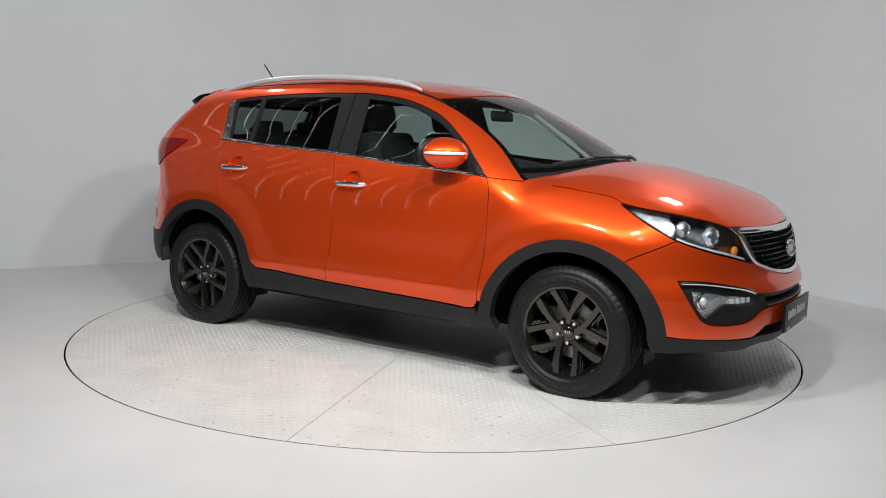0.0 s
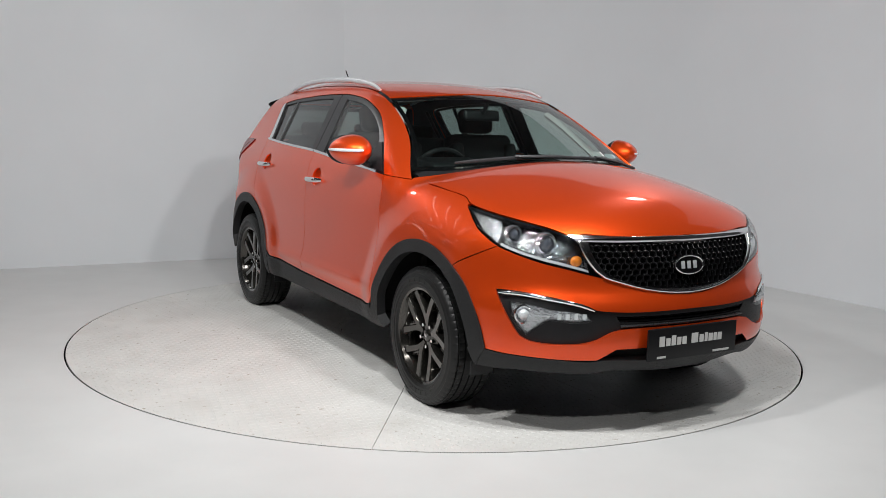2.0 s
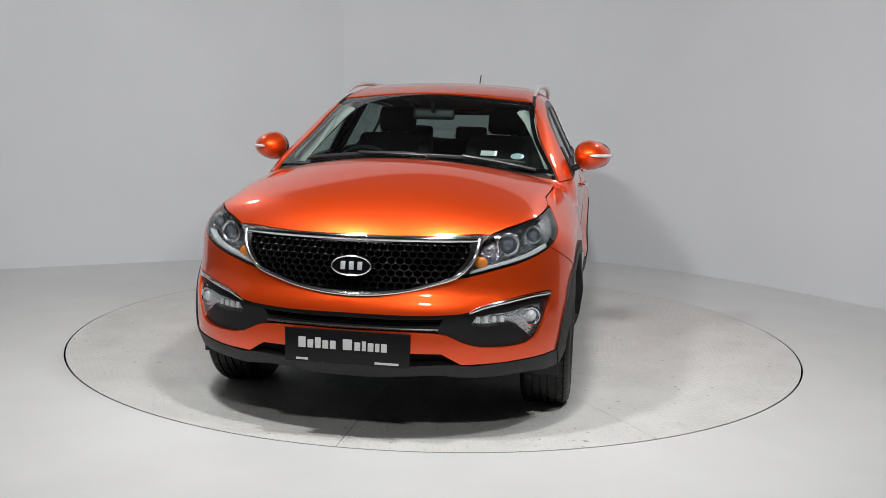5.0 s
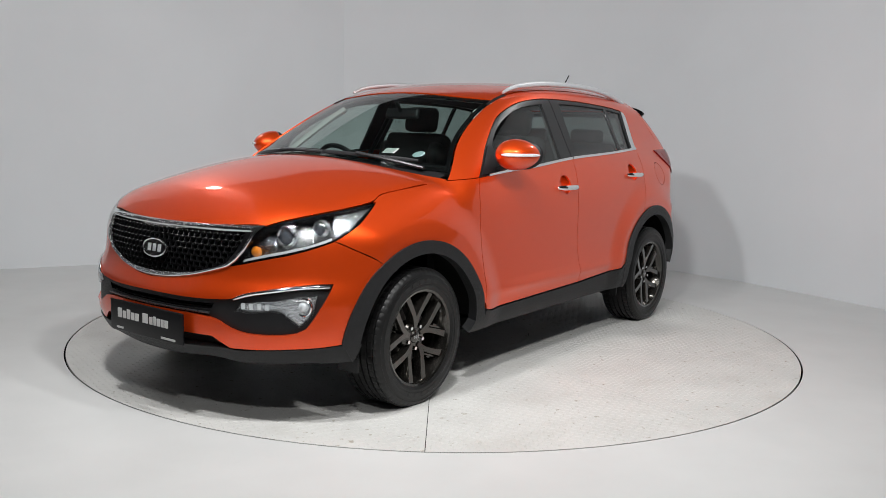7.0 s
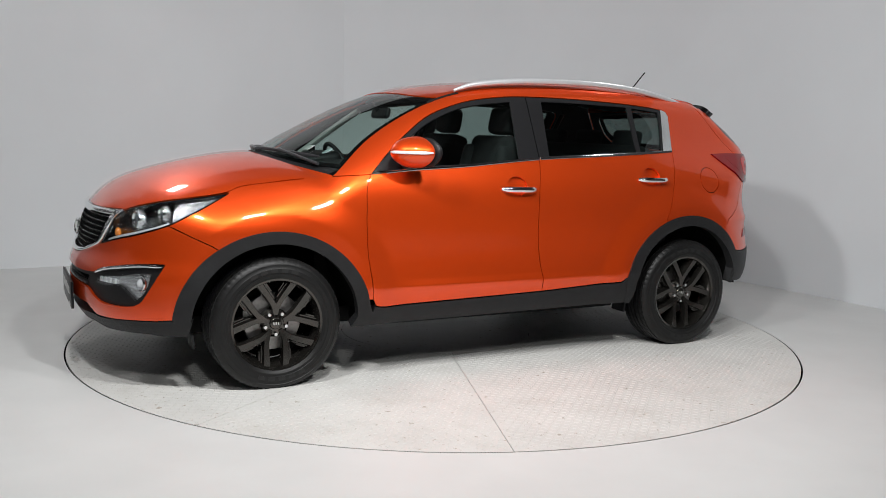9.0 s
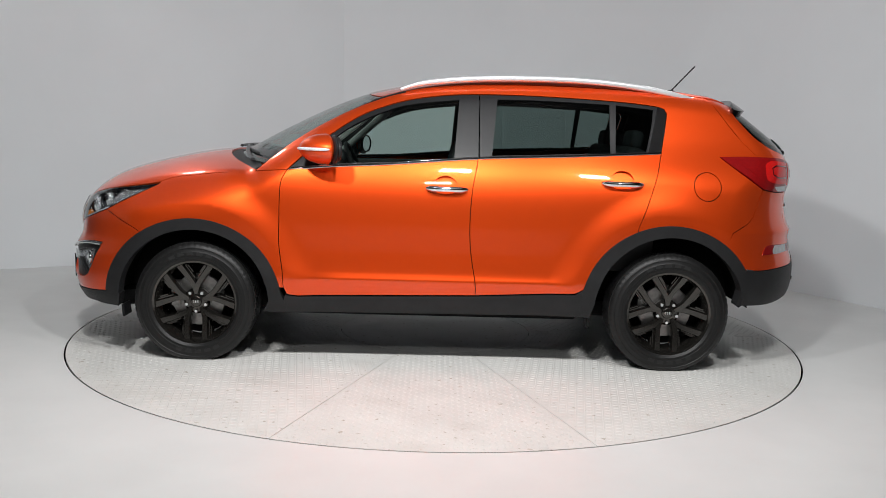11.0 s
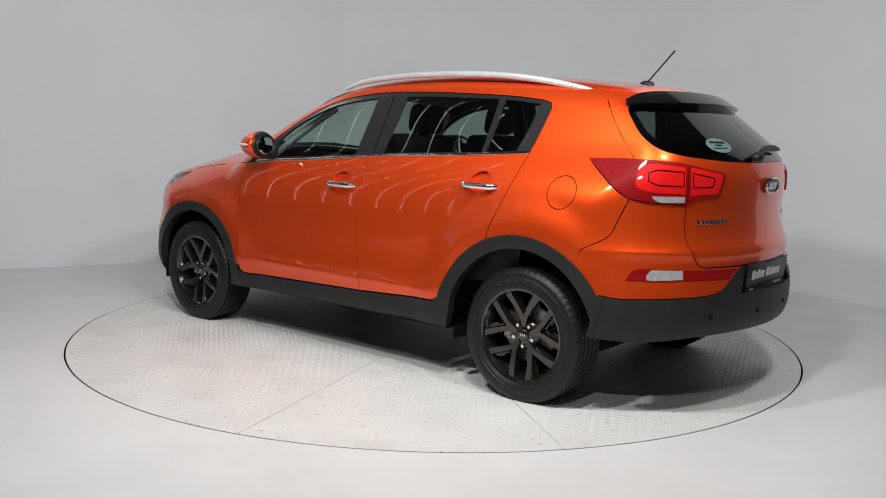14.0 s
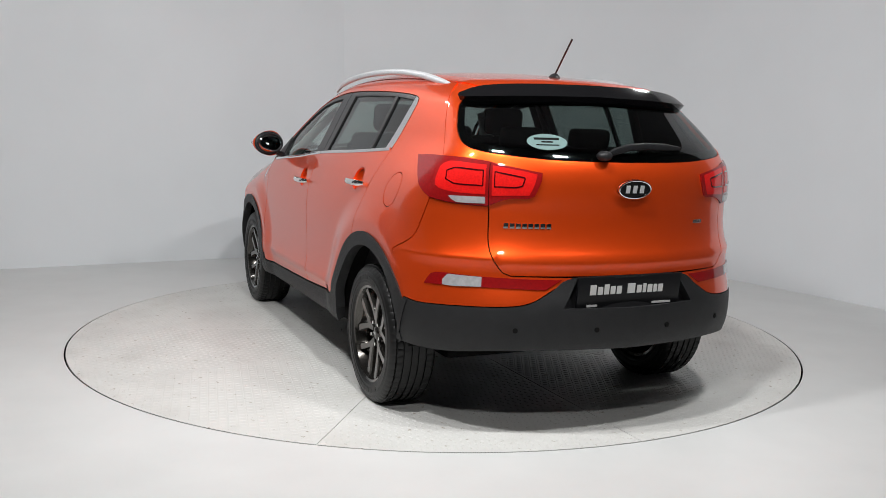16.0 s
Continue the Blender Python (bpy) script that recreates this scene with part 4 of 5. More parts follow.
rs, = panel("rear_window", [SCREEN], from_back, M_PRIVACY, gate, "dark tinted rear window", sides=(1,), offset=-0.003, gap=0.001, depth=0.004, step=0.035)
panel("window_border", [SCREEN, np.array(shrink(SCREEN, 0.035))], from_back, M_GLOSS, rs, sides=(1,), offset=-0.006, gap=0, depth=0.004, step=0.03)
panel("spoiler", [both(loop(arc((0, 1.512), (31, 1.508), (47, 1.494), (53.6, 1.462)), arc((53.6, 1.462), (51, 1.444), (31, 1.452), (0, 1.458))))], from_back, M_GLOSS, gate, "glossy black roof spoiler", sides=(1,), offset=0.028, gap=0, depth=0.05, step=0.03)
P = from_back(np.array(arc((3, 1.500))))[0]
from_bm("web_bar", box(0.004, 0.20, 0.014, pose(P[0] - 0.040, -0.02, 1.487, 0, 35)), M_WHITE, gate, smooth=False)
LAMP_OUT = loop(TAIL_TOP, [TAIL_TOP[-1], TAIL_FOOT[-1]], TAIL_FOOT[::-1], TAIL_LOW[::-1])
LAMP_INN = loop(arc((38.1, 1.190), (33.2, 1.174), (25.2, 1.150)), arc((25.2, 1.150), (25.3, 1.12), (27, 1.052), (28.5, 1.040)), arc((28.5, 1.040), (33.3, 1.038), (38.1, 1.008)), arc((38.1, 1.008), (38.1, 1.190)))
outer = panel("tail_lamp", [LAMP_OUT], from_back, M_RED, car, "red tail lamp with clear reversing light", offset=0.008, gap=0.002, depth=0.02, step=0.025)
inner = panel("inner_tail_lamp", [LAMP_INN], from_back, M_RED, gate, "red inner tail lamp", offset=0.008, gap=0.002, depth=0.02, step=0.025)
GLOW_OUT = loop(arc((51.2, 1.160), (48.3, 1.185), (38.9, 1.176)), arc((38.9, 1.176), (38.9, 1.056)), arc((38.9, 1.056), (47, 1.062), (51.8, 1.085), (51.2, 1.160)))
GLOW_INN = loop(arc((37.4, 1.174), (30, 1.154), (26.6, 1.142)), arc((26.6, 1.142), (27.2, 1.10), (28.4, 1.056)), arc((28.4, 1.056), (33, 1.054), (37.4, 1.050)), arc((37.4, 1.050), (37.4, 1.174)))
LINE_OUT = loop(arc((39.4, 1.156), (46.8, 1.162), (48.9, 1.148)), arc((48.9, 1.148), (49.0, 1.110), (46.8, 1.093), (39.4, 1.089)), arc((39.4, 1.089), (39.4, 1.156)))
LINE_INN = loop(arc((36.9, 1.152), (29.6, 1.130), (29.4, 1.122)), arc((29.4, 1.122), (30.0, 1.092), (31.5, 1.085), (36.9, 1.086)), arc((36.9, 1.086), (36.9, 1.152)))
panel("dark_line", [LINE_OUT, np.array(shrink(LINE_OUT, 0.006))], from_back, M_RED_DARK, outer, offset=0.0104, gap=0, depth=0.002, step=0.012)
panel("dark_line", [LINE_INN, np.array(shrink(LINE_INN, 0.006))], from_back, M_RED_DARK, inner, offset=0.0104, gap=0, depth=0.002, step=0.012)
panel("light_band", [GLOW_OUT], from_back, M_RED_BRIGHT, outer, offset=0.0092, gap=0, depth=0.002, step=0.016)
panel("light_band", [GLOW_INN], from_back, M_RED_BRIGHT, inner, offset=0.0092, gap=0, depth=0.002, step=0.016)
panel("corner_lens", [loop(arc((58.6, 1.180), (54, 1.186), (52.6, 1.150)), arc((52.6, 1.150), (53, 1.100), (54.5, 1.085)), arc((54.5, 1.085), (57, 1.13), (58.6, 1.180)))], from_back, M_RED, outer, offset=0.0092, gap=0, depth=0.002, step=0.016)
panel("reversing_light", [loop(arc((48, 1.046), (38.9, 1.046)), arc((38.9, 1.046), (38.9, 1.018)), arc((38.9, 1.018), (46, 1.020), (48, 1.046)))], from_back, M_CLEAR, outer, offset=0.0098, gap=0, depth=0.002, step=0.014)
badge(gate, -2.190, 1.088, 10, True, 0.080, 0.038)
for a0, a1, z, h in ((22.4, 34.6, 0.927, 0.022), (-27.5, -23.5, 0.935, 0.016)):
    n = 8 if a0 > 0 else 4
    for k in range(n):
        a = a0 + (a1 - a0) * (k + 0.5) / n
        c = from_back(np.array(arc((a, z))))[0]
        from_bm("name_bar", box(0.006, 0.75 * abs(a1 - a0) / n * 0.0175, h, pose(c[0] - 0.001, c[1], c[2], 0, 0, -a * 0.6), 0.001), M_CHROME, gate)
# rear wiper
arm = [(from_back(np.array(arc((a, z))))[0] - (0.03, 0, 0)).tolist() for a, z in ((9, 1.225), (5, 1.245), (0, 1.262), (-6, 1.268), (-13, 1.266), (-19, 1.260))]
wiper = from_bm("rear_wiper", tube(arm, 0.012, 0.016, 8, 0.5), M_BLACK, gate, "black rear wiper")
from_bm("wiper_boss", ball(0.03, 0.035, 0.022, Matrix.Translation(arm[0])), M_BLACK, wiper)
# round dealer sticker inside the rear window, as a pale oval with bars
c = from_back(np.array(arc((24, 1.275))))[0]
n = normals(np.array([c]))[0]
q = Vector((-n[0], -n[1], -n[2])).to_track_quat("-X", "Z").to_matrix().to_4x4()
st = from_bm("window_sticker", disc(0.088, 0.046, 0.001, Matrix.Translation(Vector(c) + Vector(n) * 0.003) @ q), M_STICKER, rs, "pale green oval window sticker")
for dz, w, h in ((0.018, 0.11, 0.012), (0.0, 0.05, 0.008), (-0.018, 0.10, 0.006)):
    from_bm("bar", box(0.001, w, h, Matrix.Translation(Vector(c) + Vector(n) * 0.0045) @ q @ pose(0, 0, dz)), M_GAP, st, smooth=False)

# ---------------------------------------------------------------- windows and bright trim
GLASS_F = loop([(0.560, 1.118), (0.575, 1.228), (0.449, 1.334), (0.261, 1.419), (0.1, 1.459), (-0.135, 1.486)], [(-0.135, 1.486), (-0.112, 1.163)], [(-0.112, 1.163), (0.2, 1.136), (0.56, 1.118)])
GLASS_R = loop([(-0.352, 1.494), (-0.60, 1.493), (-0.988, 1.481)], [(-0.988, 1.481), (-0.982, 1.210)], [(-0.982, 1.210), (-0.65, 1.196), (-0.322, 1.181)], [(-0.322, 1.181), (-0.352, 1.494)])
GLASS_Q = loop([(-1.026, 1.479), (-1.238, 1.459)], [(-1.238, 1.459), (-1.222, 1.36), (-1.185, 1.222)], [(-1.185, 1.222), (-1.012, 1.212)], [(-1.012, 1.212), (-1.026, 1.479)])
top_f = [p for p in DLO_TOP if p[0] > -0.2] + [(-0.247, 1.519)]
top_r = [(-0.253, 1.519)] + [p for p in DLO_TOP if p[0] < -0.3]
belt_f, belt_r = [(-0.247, 1.163), *BELT[2::-1]], [*BELT[:3:-1], (-0.253, 1.163)]
ff = panel("window_frame", [loop(top_f, [(-0.247, 1.519), (-0.247, 1.163)], belt_f), GLASS_F], from_side, M_FRAME, fd, "satin black window frame", offset=-0.004, gap=0.001, step=0.03)
fr = panel("window_frame", [loop(top_r, DLO_REAR, belt_r, [(-0.253, 1.163), (-0.253, 1.519)]), GLASS_R, GLASS_Q], from_side, M_FRAME, rd, "satin black window frame", offset=-0.004, gap=0.001, step=0.03)
panel("window", [GLASS_F], from_side, M_GLASS, fd, offset=-0.012, gap=-0.002, depth=0.003, step=0.04)
panel("window", [GLASS_R], from_side, M_TINT, rd, offset=-0.012, gap=-0.002, depth=0.003, step=0.04)
panel("quarter_window", [GLASS_Q], from_side, M_TINT, rd, offset=-0.012, gap=-0.002, depth=0.003, step=0.04)
panel("chrome_corner", [loop([(-1.262, 1.474), (-1.300, 1.462), (-1.312, 1.435)], [(-1.312, 1.435), (-1.293, 1.33), (-1.268, 1.220)], [(-1.268, 1.220), (-1.195, 1.216)], [(-1.195, 1.216), (-1.235, 1.36), (-1.262, 1.474)])], from_side, M_CHROME, rd, "polished metal window corner trim", offset=0.002, gap=0, depth=0.008, step=0.02)
for doors, xs in ((fd, np.linspace(0.72, -0.243, 26)), (rd, np.linspace(-0.251, -1.262, 26))):
    zb = spline(BELT)(xs) + 0.002
    P = from_side(np.stack([xs, zb], -1)) + (0, 0.004, 0)
    for s, d in zip((1, -1), doors):
        from_bm("belt_strip", tube(P.tolist(), 0.005, 0.0085, 8), M_CHROME, d, "chrome waistline strip", s)
# windscreen
ws_line = [(x, float(WS_EDGE(x))) for x in np.linspace(0.95, 0.30, 14)]
screen = both_v(loop([(1.19, 0), (1.165, 0.3), (1.08, 0.55), (0.95, float(WS_EDGE(0.95)))], ws_line, [(0.30, 0.580), (0.375, 0.4), (0.41, 0.2), (0.42, 0)]))
ws, = panel("windscreen", [screen], from_top, M_GLASS, car, "clear laminated windscreen with dark border", offset=-0.004, gap=0.004, depth=0.004, step=0.05, sides=(1,))
border = np.array(shrink(screen, 0.028))
border[:, 0] = np.where(border[:, 0] < 0.42, border[:, 0] + 0.02, border[:, 0])
panel("screen_border", [screen, border], from_top, M_GLOSS, ws, offset=-0.007, gap=0.002, depth=0.004, step=0.03, sides=(1,))
cowl = both_v(loop([(1.262, 0), (1.24, 0.3), (1.18, 0.56), (1.10, 0.72)], [(1.10, 0.72), (0.97, 0.748)], [(0.97, 0.748), (1.04, 0.55), (1.12, 0.3), (1.145, 0)]))
panel("cowl", [cowl], from_top, M_BLACK, car, "black plastic scuttle below the windscreen", offset=-0.012, gap=0, depth=0.02, step=0.04, sides=(1,))
for ya, yb, pivot in ((-0.56, 0.05, 0.12), (-0.02, 0.60, 0.66)):
    ys = np.linspace(ya, yb, 12)
    xs = 1.155 - 0.42 * ys ** 2 + 0.02 * np.linspace(1, 0, 12)
    P = from_top(np.stack([xs, ys], -1)) + (0.0, 0, 0.010)
    w = from_bm("wiper", tube(P.tolist(), 0.007, 0.010, 8, 0.4), M_WIPER, ws, "black windscreen wiper")
    ys2 = np.linspace((ya + yb) / 2, pivot, 8)
    xs2 = 1.165 - 0.42 * ys2 ** 2 + 0.05 * np.linspace(0, 1, 8)
    P = from_top(np.stack([xs2, ys2], -1)) + (0.0, 0, 0.018)
    from_bm("wiper_arm", tube(P.tolist(), 0.012, 0.009, 8), M_WIPER, w)
for y, w, h, mat, name in ((0.41, 0.085, 0.050, M_WHITE, "tax_label"), (0.555, 0.07, 0.052, M_ROUND, "round_label")):
    x0 = 1.065 - 0.40 * y * y
    P = from_top(np.array([(x0, y), (x0 - 0.03, y)])) - (0, 0, 0.014)
    d = Vector(P[1] - P[0]).normalized()
    m = Matrix.Translation(P[0]) @ d.to_track_quat("Z", "Y").to_matrix().to_4x4()
    if name == "tax_label":
        from_bm(name, box(w, 0.001, h, m), mat, ws, "small white paper label", smooth=False)
    else:
        from_bm(name, disc(0.036, 0.030, 0.001, m @ pose(0, 0, 0, 0, 0, 90), 28), mat, ws, "pale round paper label")

# roof rails
for s in (1, -1):
    xs = np.linspace(0.20, -1.56, 40)
    zr = spline([(0.2, 1.560), (0.12, 1.588), (0.0, 1.610), (-0.16, 1.626), (-0.5, 1.639), (-0.83, 1.635), (-1.16, 1.607), (-1.46, 1.552), (-1.56, 1.528)])(xs)
    yr = spline([(0.2, 0.582), (-0.3, 0.592), (-1.0, 0.585), (-1.56, 0.545)])(xs)
    from_bm("roof_rail", tube(np.stack([xs, yr, zr - 0.023], -1).tolist(), 0.015, 0.017, 12, 0.5), M_SATIN, car, "silver roof rail", s)
    strip_x = np.linspace(0.37, 0.17, 8)
    strip = [(x, float(WS_EDGE(x)) - 0.004) for x in strip_x] + [(x, float(WS_EDGE(x)) + 0.012) for x in strip_x[::-1]]
    v, f = skin_mesh([strip], from_top, 0.003, 0.006, 0.03, 0)
    link("ditch_strip", v, f, M_BLACK, car, "black roof ditch strip", s)
# aerial
base = from_bm("aerial", ball(0.045, 0.018, 0.024, pose(-1.49, 0, 1.580)), M_BLACK, car, "short black whip aerial")
from_bm("mast", tube([(-1.49 - 0.150 * k / 6, 0, 1.590 + 0.165 * k / 6) for k in range(7)], 0.0045, 0.0045, 8), M_BLACK, base)

# ---------------------------------------------------------------- mirrors
for s in (1, -1):
    bm = bmesh.new()
    bmesh.ops.create_uvsphere(bm, u_segments=32, v_segments=20, radius=1)
    for v in bm.verts:
        x, y, z = v.co
        k = 1.0 + 0.18 * y
        if x < 0:
            x *= 0.25
        v.co = (0.575 + 0.150 * x - 0.03 * y, 0.945 + 0.103 * y, 1.195 + 0.077 * z * (1.06 - 0.22 * y))
    cap = from_bm("door_mirror", bm, M_PAINT, car, "orange door mirror with indicator strip", s)
    from_bm("mirror_back", ball(0.022, 0.106, 0.0785, pose(0.536, 0.945, 1.195, 0, 0, 16)), M_BLACK, cap, "black back of the mirror housing", s)
    from_bm("mirror_glass", ball(0.006, 0.084, 0.058, pose(0.516, 0.943, 1.195, 0, 0, 16)), M_MIRROR, cap, side=s)
    from_bm("mirror_rim", ring(0.088, 0.061, 0.006, 0.012, pose(0.520, 0.943, 1.195, 0, 0, 16), 40), M_BLACK, cap, side=s)
    path = []
    for k in range(12):
        a = math.radians(-8 + 98 * k / 11)
        path.append((0.578 + 0.153 * math.cos(a) - 0.03 * math.sin(a), 0.945 + 0.107 * math.sin(a), 1.196))
    from_bm("indicator_strip", tube(path, 0.004, 0.008, 8, 0.6), M_LENS_FROST, cap, "clear indicator strip with chrome edge", s)
    from_bm("mirror_arm", tube([(0.60, 0.80, 1.105), (0.60, 0.84, 1.118), (0.59, 0.885, 1.140), (0.585, 0.93, 1.160)], 0.035, 0.018, 10), M_BLACK, cap, side=s)
    v, f = skin_mesh([loop([(0.785, 1.088), (0.615, 1.238)], [(0.615, 1.238), (0.585, 1.235), (0.575, 1.11)], [(0.575, 1.11), (0.785, 1.088)])], from_side, 0.004, 0.01, 0.03, 0)
    link("sail_panel", v, f, M_BLACK, cap, side=s)

# ---------------------------------------------------------------- wheels
def tyre_mesh():
    prof = [(0.226, -0.096), (0.236, -0.107), (0.247, -0.111), (0.249, -0.113), (0.262, -0.1135), (0.264, -0.116), (0.285, -0.1165), (0.287, -0.115), (0.304, -0.1125), (0.306, -0.114), (0.312, -0.112), (0.326, -0.103), (0.333, -0.092)]
    tread = []
    for y0, y1 in ((-0.085, -0.060), (-0.051, -0.022), (-0.012, 0.012), (0.022, 0.051), (0.060, 0.085)):
        tread += [(0.330, y0 - 0.0012), (0.3375, y0), (0.3375, y1), (0.330, y1 + 0.0012)]
    prof = prof + tread + [(r, -y) for r, y in prof[::-1]]
    n = 300
    bm = bmesh.new()
    rings = []
    for i in range(n):
        a = 2 * math.pi * i / n
        row = []
        for j, (r, y) in enumerate(prof):
            rr = r
            outer = abs(y) > 0.055
            if r > (0.318 if outer else 0.325) and i % 5 == (0 if outer else int(y * 90) % 5) and (outer or r > 0.334):
                rr -= 0.0035 if outer else 0.003
            row.append(bm.verts.new((rr * math.cos(a), y, rr * math.sin(a))))
        rings.append(row)
    for i in range(n):
        a, b = rings[i], rings[(i + 1) % n]
        for j in range(len(prof) - 1):
            bm.faces.new((a[j], b[j], b[j + 1], a[j + 1]))
    bmesh.ops.recalc_face_normals(bm, faces=bm.faces)
    return bm


def spoke_mesh():
    """One forked spoke: two broad arms from the hub to the rim, each with a stepped ledge inside the fork, facing +y."""
    bm = bmesh.new()
    arms = ((0.042, 0.5, 0.012), (0.072, 3.4, 0.0170), (0.100, 7.6, 0.0185), (0.132, 14.2, 0.0190), (0.165, 18.6, 0.0196), (0.200, 21.9, 0.0208), (0.225, 23.5, 0.0230))
    section = ((-1.05, -0.042), (-1, -0.012), (-0.72, 0.0), (0.72, 0.0), (1, -0.012), (1.05, -0.042))
    for sgn in (1, -1):
        for shift, drop, thin, first in ((0.0, 0.0, 1.0, 0), (0.0235, 0.020, 0.34, 3), (0.034, 0.030, 0.30, 4)):
            rows = []
            for r, c, w in arms[first:]:
                a = radians(90 + sgn * (c - math.degrees(shift / r)))
                ctr = Vector((r * math.cos(a), 0, r * math.sin(a)))
                tang = Vector((-math.sin(a), 0, math.cos(a)))
                y = 0.066 + 0.024 * (r / 0.22) - drop
                rows.append([bm.verts.new(ctr + tang * w * thin * t + Vector((0, y + dy, 0))) for t, dy in section])
            for a_, b_ in zip(rows, rows[1:]):
                for j in range(5):
                    bm.faces.new((a_[j], a_[j + 1], b_[j + 1], b_[j]))
            bm.faces.new(rows[0])
            bm.faces.new(rows[-1][::-1])
    bmesh.ops.recalc_face_normals(bm, faces=bm.faces)
    return bm


def wheel_at(x, s, spin):
    """A wheel with its parts, outside face away from the car."""
    hub = new("wheel")
    hub.parent = car
    hub.matrix_basis = pose(x + OX, 0.778 * s + OY, 0.327, 0, 0, 0 if s > 0 else 180) @ pose(0, 0, 0, 0, spin, 0)
    tagged(hub, "dark grey forked-spoke alloy wheel with black tyre")

    def add(name, bm, mat, label="", angle=40):
        me = bpy.data.meshes.new(name)
        bm.normal_update()
        bm.to_mesh(me)
        bm.free()
        me.shade_smooth()
        me.set_sharp_from_angle(angle=radians(angle))
        me.materials.append(mat)
        o = new(name, me)
        o.parent = hub
        return tagged(o, label)
    add("tyre", tyre_mesh(), M_TYRE, "black road tyre", 30)
    for first, count in ((64, 5), (244, 5)):
        bm = bmesh.new()
        for k in range(count):
            a = radians(first + 11 * k)
            bmesh.ops.create_cube(bm, size=1, matrix=pose(0.276 * math.cos(a), 0.1165, 0.276 * math.sin(a), 0, 90 - math.degrees(a)) @ Matrix.Diagonal((0.034, 0.0022, 0.020, 1)))
        add("sidewall_mark", bm, M_MARK, "raised bars on the tyre wall")
    rim = revolve([(0.218, -0.10), (0.232, -0.104), (0.232, -0.098), (0.214, -0.085), (0.205, -0.02), (0.208, 0.05), (0.217, 0.085), (0.2335, 0.096), (0.2375, 0.102), (0.2345, 0.106), (0.224, 0.102), (0.215, 0.080), (0.202, 0.045), (0.199, -0.02), (0.208, -0.085), (0.218, -0.10)], 72)
    add("rim", rim, M_RIM, "dark grey painted alloy rim")
    for k in range(5):
        bm = spoke_mesh()
        bmesh.ops.transform(bm, matrix=pose(0, 0, 0, 0, 72 * k, 0), verts=bm.verts)
        add("spoke", bm, M_RIM, "", 30)
    add("hub_centre", revolve([(0.0, 0.076), (0.024, 0.076), (0.029, 0.073), (0.032, 0.066), (0.060, 0.062), (0.074, 0.046), (0.074, 0.0), (0.0, 0.0)], 40), M_RIM)
    bm = bmesh.new()
    for dx in (-0.012, 0.0, 0.012):
        bmesh.ops.create_cube(bm, size=1, matrix=pose(dx, 0.0765, 0) @ Matrix.Diagonal((0.006, 0.002, 0.013, 1)))
    add("cap_mark", bm, M_SILVER)
    for k in range(5):
        a = radians(90 + 36 + 72 * k)
        bm = bmesh.new()
        bmesh.ops.create_cone(bm, cap_ends=True, segments=6, radius1=0.0115, radius2=0.009, depth=0.028, matrix=pose(0.056 * math.cos(a), 0.062, 0.056 * math.sin(a), -90))
        add("wheel_nut", bm, M_CHROME, "chrome wheel nut", 30)
    add("brake_disc", revolve([(0.06, 0.008), (0.145, 0.008), (0.148, 0.004), (0.148, -0.016), (0.06, -0.016)], 56), M_DISC, "steel brake disc")
    bm = bmesh.new()
    bmesh.ops.create_cube(bm, size=1, matrix=pose(0.125, -0.004, 0.03) @ Matrix.Diagonal((0.055, 0.06, 0.15, 1)))
    bmesh.ops.bevel(bm, geom=list(bm.edges), offset=0.01, segments=2, affect="EDGES")
    add("brake_caliper", bm, M_DISC, "grey brake caliper")
    add("back_plate", revolve([(0.0, -0.03), (0.196, -0.03), (0.196, -0.034), (0.0, -0.034)], 40), M_GAP)


for x, s, spin in ((1.311, 1, 0), (-1.333, 1, 0), (1.311, -1, 0), (-1.333, -1, 10)):
    wheel_at(x, s, spin)
for x in (1.32, -1.32):
    for s in (1, -1):
        bm = bmesh.new()
        rows = []
        for i in range(25):
            a = radians(4 + 172 * i / 24)
            rows.append([bm.verts.new((x + 0.458 * math.cos(a), y, 0.335 + (0.436 if x > 0 else 0.460) * math.sin(a))) for y in (0.50, 0.855)])
        for a_, b_ in zip(rows, rows[1:]):
            bm.faces.new((a_[0], b_[0], b_[1], a_[1]))
        bm.faces.new([r[0] for r in rows])
        from_bm("arch_liner", bm, M_GAP, car, "black wheel arch liner", s)
        from_bm("mud_flap", box(0.012, 0.12, 0.07, pose(x + (0.40 if x > 0 else 0.43), 0.79, 0.265, 0, 6 if x > 0 else -6), 0.004), M_BLACK, car, side=s)
from_bm("underbody", box(3.5, 1.20, 0.10, pose(0.12, 0, 0.295), 0.03), M_GAP, car, "black underbody")
from_bm("underbody", box(1.65, 1.62, 0.08, pose(0.0, 0, 0.305), 0.02), M_GAP, car)
from_bm("bulkhead", box(0.06, 1.45, 0.62, pose(1.04, 0, 0.66)), M_GAP, car)
from_bm("engine_tray", box(0.95, 1.05, 0.4, pose(1.50, 0, 0.55), 0.05), M_GAP, car)

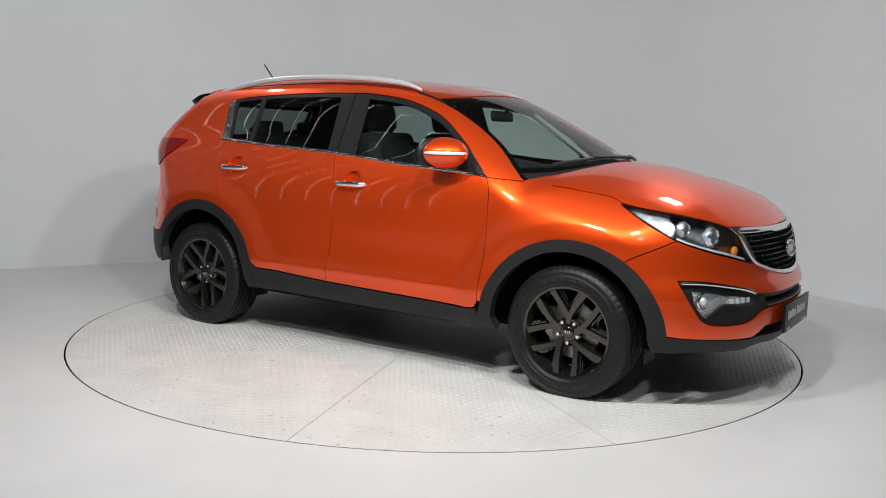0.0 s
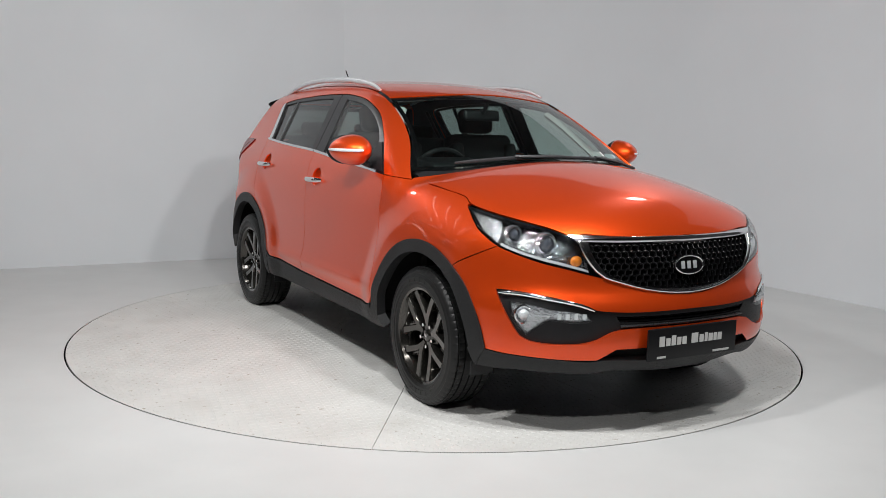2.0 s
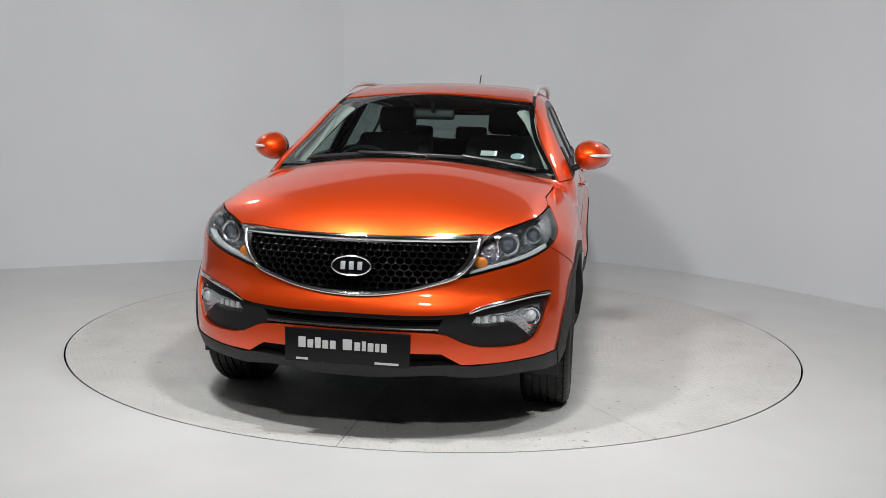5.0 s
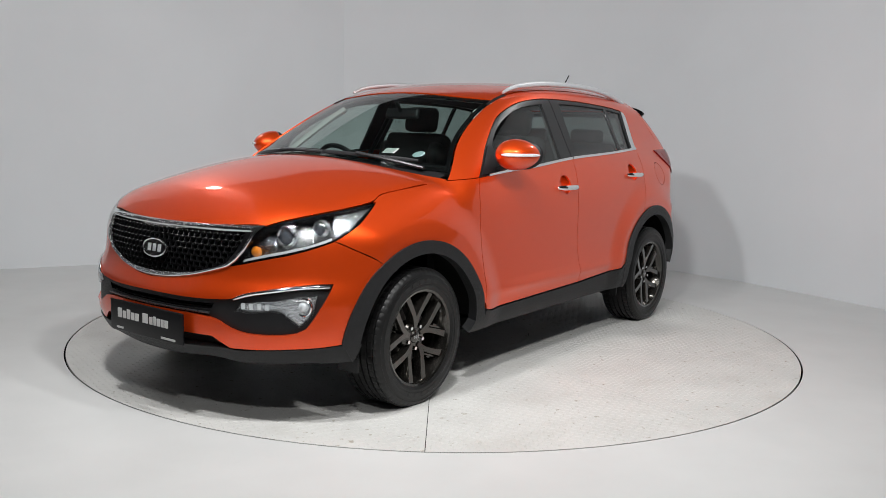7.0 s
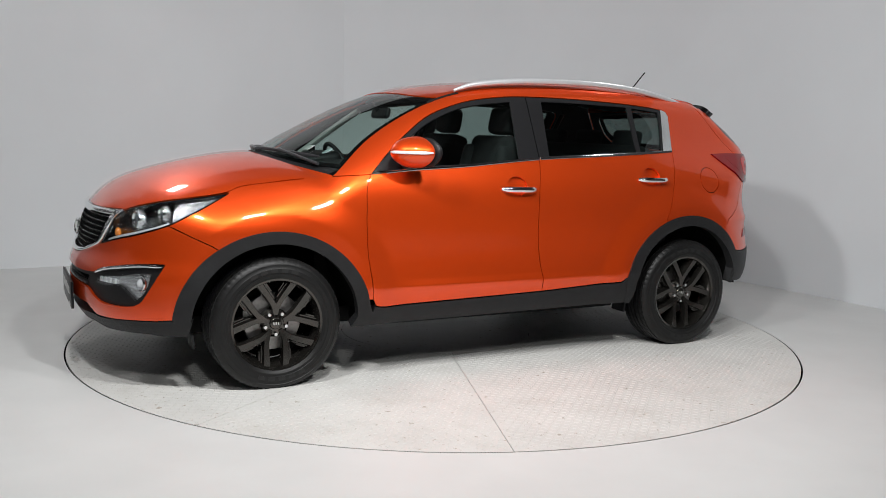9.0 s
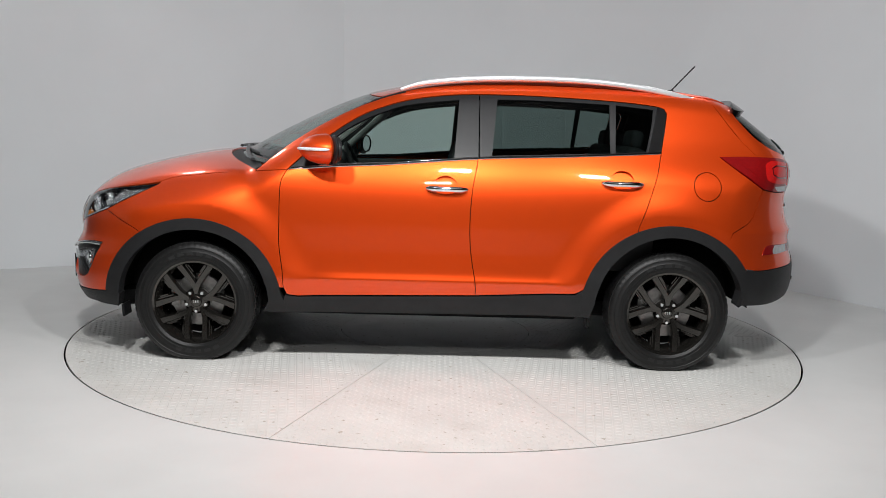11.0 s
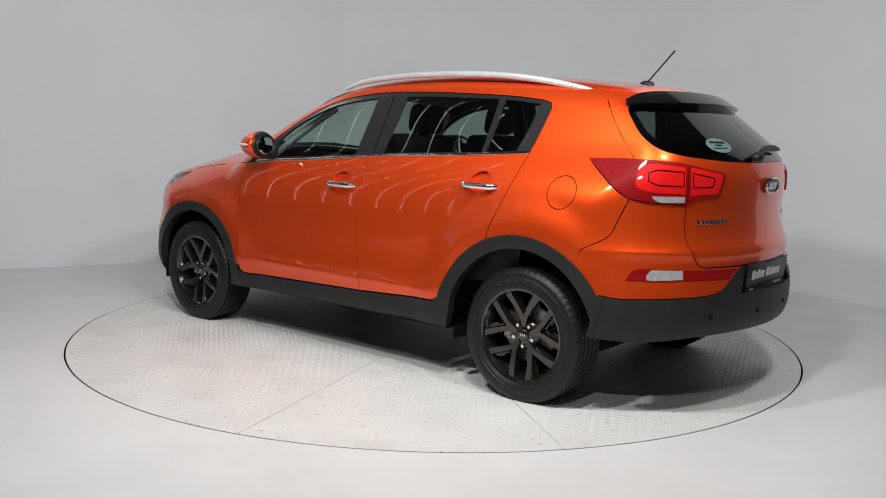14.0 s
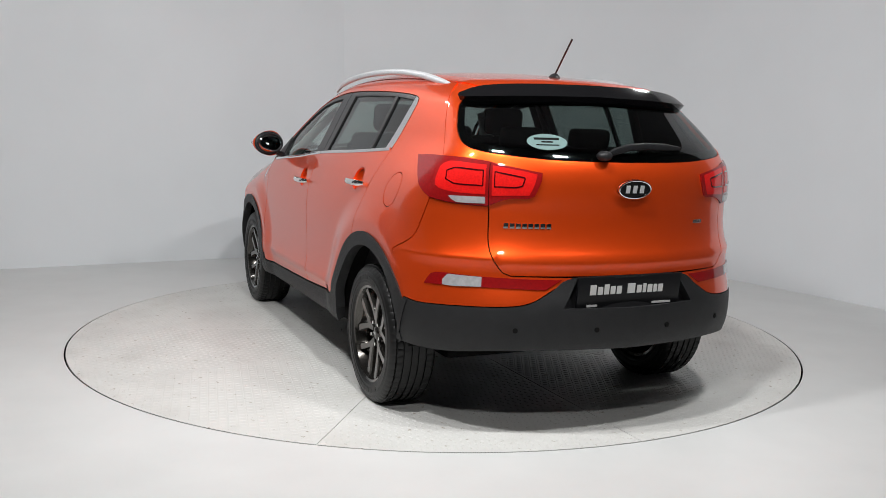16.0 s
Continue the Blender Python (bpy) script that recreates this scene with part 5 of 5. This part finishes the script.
# ---------------------------------------------------------------- cabin
def seat(y, x=0.0, w=0.50):
    st = from_bm("seat", box(0.50, w, 0.16, pose(x + 0.05, y, 0.70, 0, -6), 0.05, 3), M_FABRIC, car, "black fabric seat")
    from_bm("backrest", box(0.14, w, 0.60, pose(x - 0.27, y, 0.99, 0, -14), 0.06, 3), M_FABRIC, st)
    for d in (-0.21, 0.21):
        from_bm("bolster", box(0.13, 0.09, 0.52, pose(x - 0.22, y + d, 0.97, 0, -14), 0.04, 3), M_FABRIC, st)
    from_bm("headrest", box(0.10, 0.25, 0.17, pose(x - 0.365, y, 1.375, 0, -10), 0.05, 3), M_FABRIC, st)
    for d in (-0.06, 0.06):
        from_bm("headrest_post", tube([(x - 0.34, y + d, 1.24), (x - 0.36, y + d, 1.33)], 0.006, 0.006, 8), M_DISC, st)


seat(0.37, 0.10)
seat(-0.37, 0.10)
bench = from_bm("rear_bench", box(0.50, 1.30, 0.16, pose(-0.78, 0, 0.74, 0, -4), 0.05, 3), M_FABRIC, car, "black fabric rear bench")
from_bm("bench_back", box(0.14, 1.30, 0.54, pose(-1.10, 0, 0.98, 0, -16), 0.06, 3), M_FABRIC, bench)
for y in (-0.42, 0.0, 0.42):
    from_bm("headrest", box(0.08, 0.24, 0.11, pose(-1.18, y, 1.285, 0, -10), 0.035, 3), M_FABRIC, bench)
dash = from_bm("dashboard", box(0.42, 1.44, 0.30, pose(0.80, 0, 0.955, 0, 6), 0.07, 3), M_BLACK, car, "black plastic dashboard")
from_bm("instrument_hood", box(0.24, 0.38, 0.10, pose(0.70, -0.37, 1.10, 0, 8), 0.04, 3), M_BLACK, dash)
from_bm("floor_console", box(1.1, 0.20, 0.22, pose(0.25, 0, 0.62), 0.04), M_BLACK, dash)
bm = ring(0.185, 0.185, 0.015, 0.015, pose(0.53, -0.37, 1.035, 0, 25), 40)
wheel_ring = from_bm("steering_wheel", bm, M_BLACK, car, "black steering wheel")
from_bm("wheel_boss", ball(0.035, 0.075, 0.065, pose(0.545, -0.37, 1.03, 0, 25)), M_BLACK, wheel_ring)
for a in (0, 180, 270):
    from_bm("wheel_spoke", box(0.018, 0.13, 0.032, pose(0.535, -0.37, 1.032, 0, 25) @ pose(0, 0, 0, a) @ pose(0, 0.11, 0), 0.006), M_BLACK, wheel_ring)
rm = from_bm("interior_mirror", box(0.03, 0.25, 0.065, pose(0.40, 0, 1.405, 0, -12), 0.02, 3), M_BLACK, car, "black interior mirror")
from_bm("mirror_stalk", tube([(0.42, 0, 1.42), (0.46, 0, 1.47)], 0.012, 0.012, 8), M_BLACK, rm)
from_bm("load_floor", box(0.75, 1.1, 0.06, pose(-1.55, 0, 0.78), 0.01), M_FABRIC, car)
from_bm("parcel_shelf", box(0.62, 1.16, 0.03, pose(-1.60, 0, 1.08), 0.01), M_FABRIC, car)
v, f = skin_mesh([uniside], from_side, -0.020, 0.003, 0.04, 0.004)
for s_ in (1, -1):
    link("inner_side_trim", v, f, M_TRIM, car, "dark grey plastic inner side trim", s_)
v, f = skin_mesh([hatch, SCREEN], from_back, -0.026, 0.003, 0.05, 0.006)
link("tailgate_trim", v, f, M_BLACK, gate, "black plastic tailgate lining")
# headlining and inner pillars
v, f = skin_mesh([roof], from_top, -0.035, 0.004, 0.06, 0.02)
link("headlining", v, f, M_LINING, car, "pale grey fabric headlining")
for s in (1, -1):
    for xa, za, xb, zb in ((0.78, 1.10, 0.36, 1.455), (-0.18, 1.15, -0.24, 1.50), (-1.28, 1.20, -1.34, 1.47)):
        P = from_side(np.array([(xa + (xb - xa) * k / 8, za + (zb - za) * k / 8) for k in range(9)])) - ((0.02, 0.085, 0.03) if xa > 0 else (0, 0.055, 0.02))
        from_bm("pillar_trim", tube(P.tolist(), 0.045 if xa > 0 else 0.028, 0.02 if xa > 0 else 0.014, 8), M_LINING if xa > 0 else M_BLACK, car, side=s)
    from_bm("door_lining", box(2.0, 0.05, 0.55, pose(-0.25, 0.755, 0.82), 0.02), M_BLACK, car, side=s)


# ---------------------------------------------------------------- movement
def motions():
    rows = [(t, pose(0, 0, 0, 0, 0, -33.766 - 13.284 * t)) for t in range(17)]
    walk(turntable, rows)
    walk(car, rows)


motions()
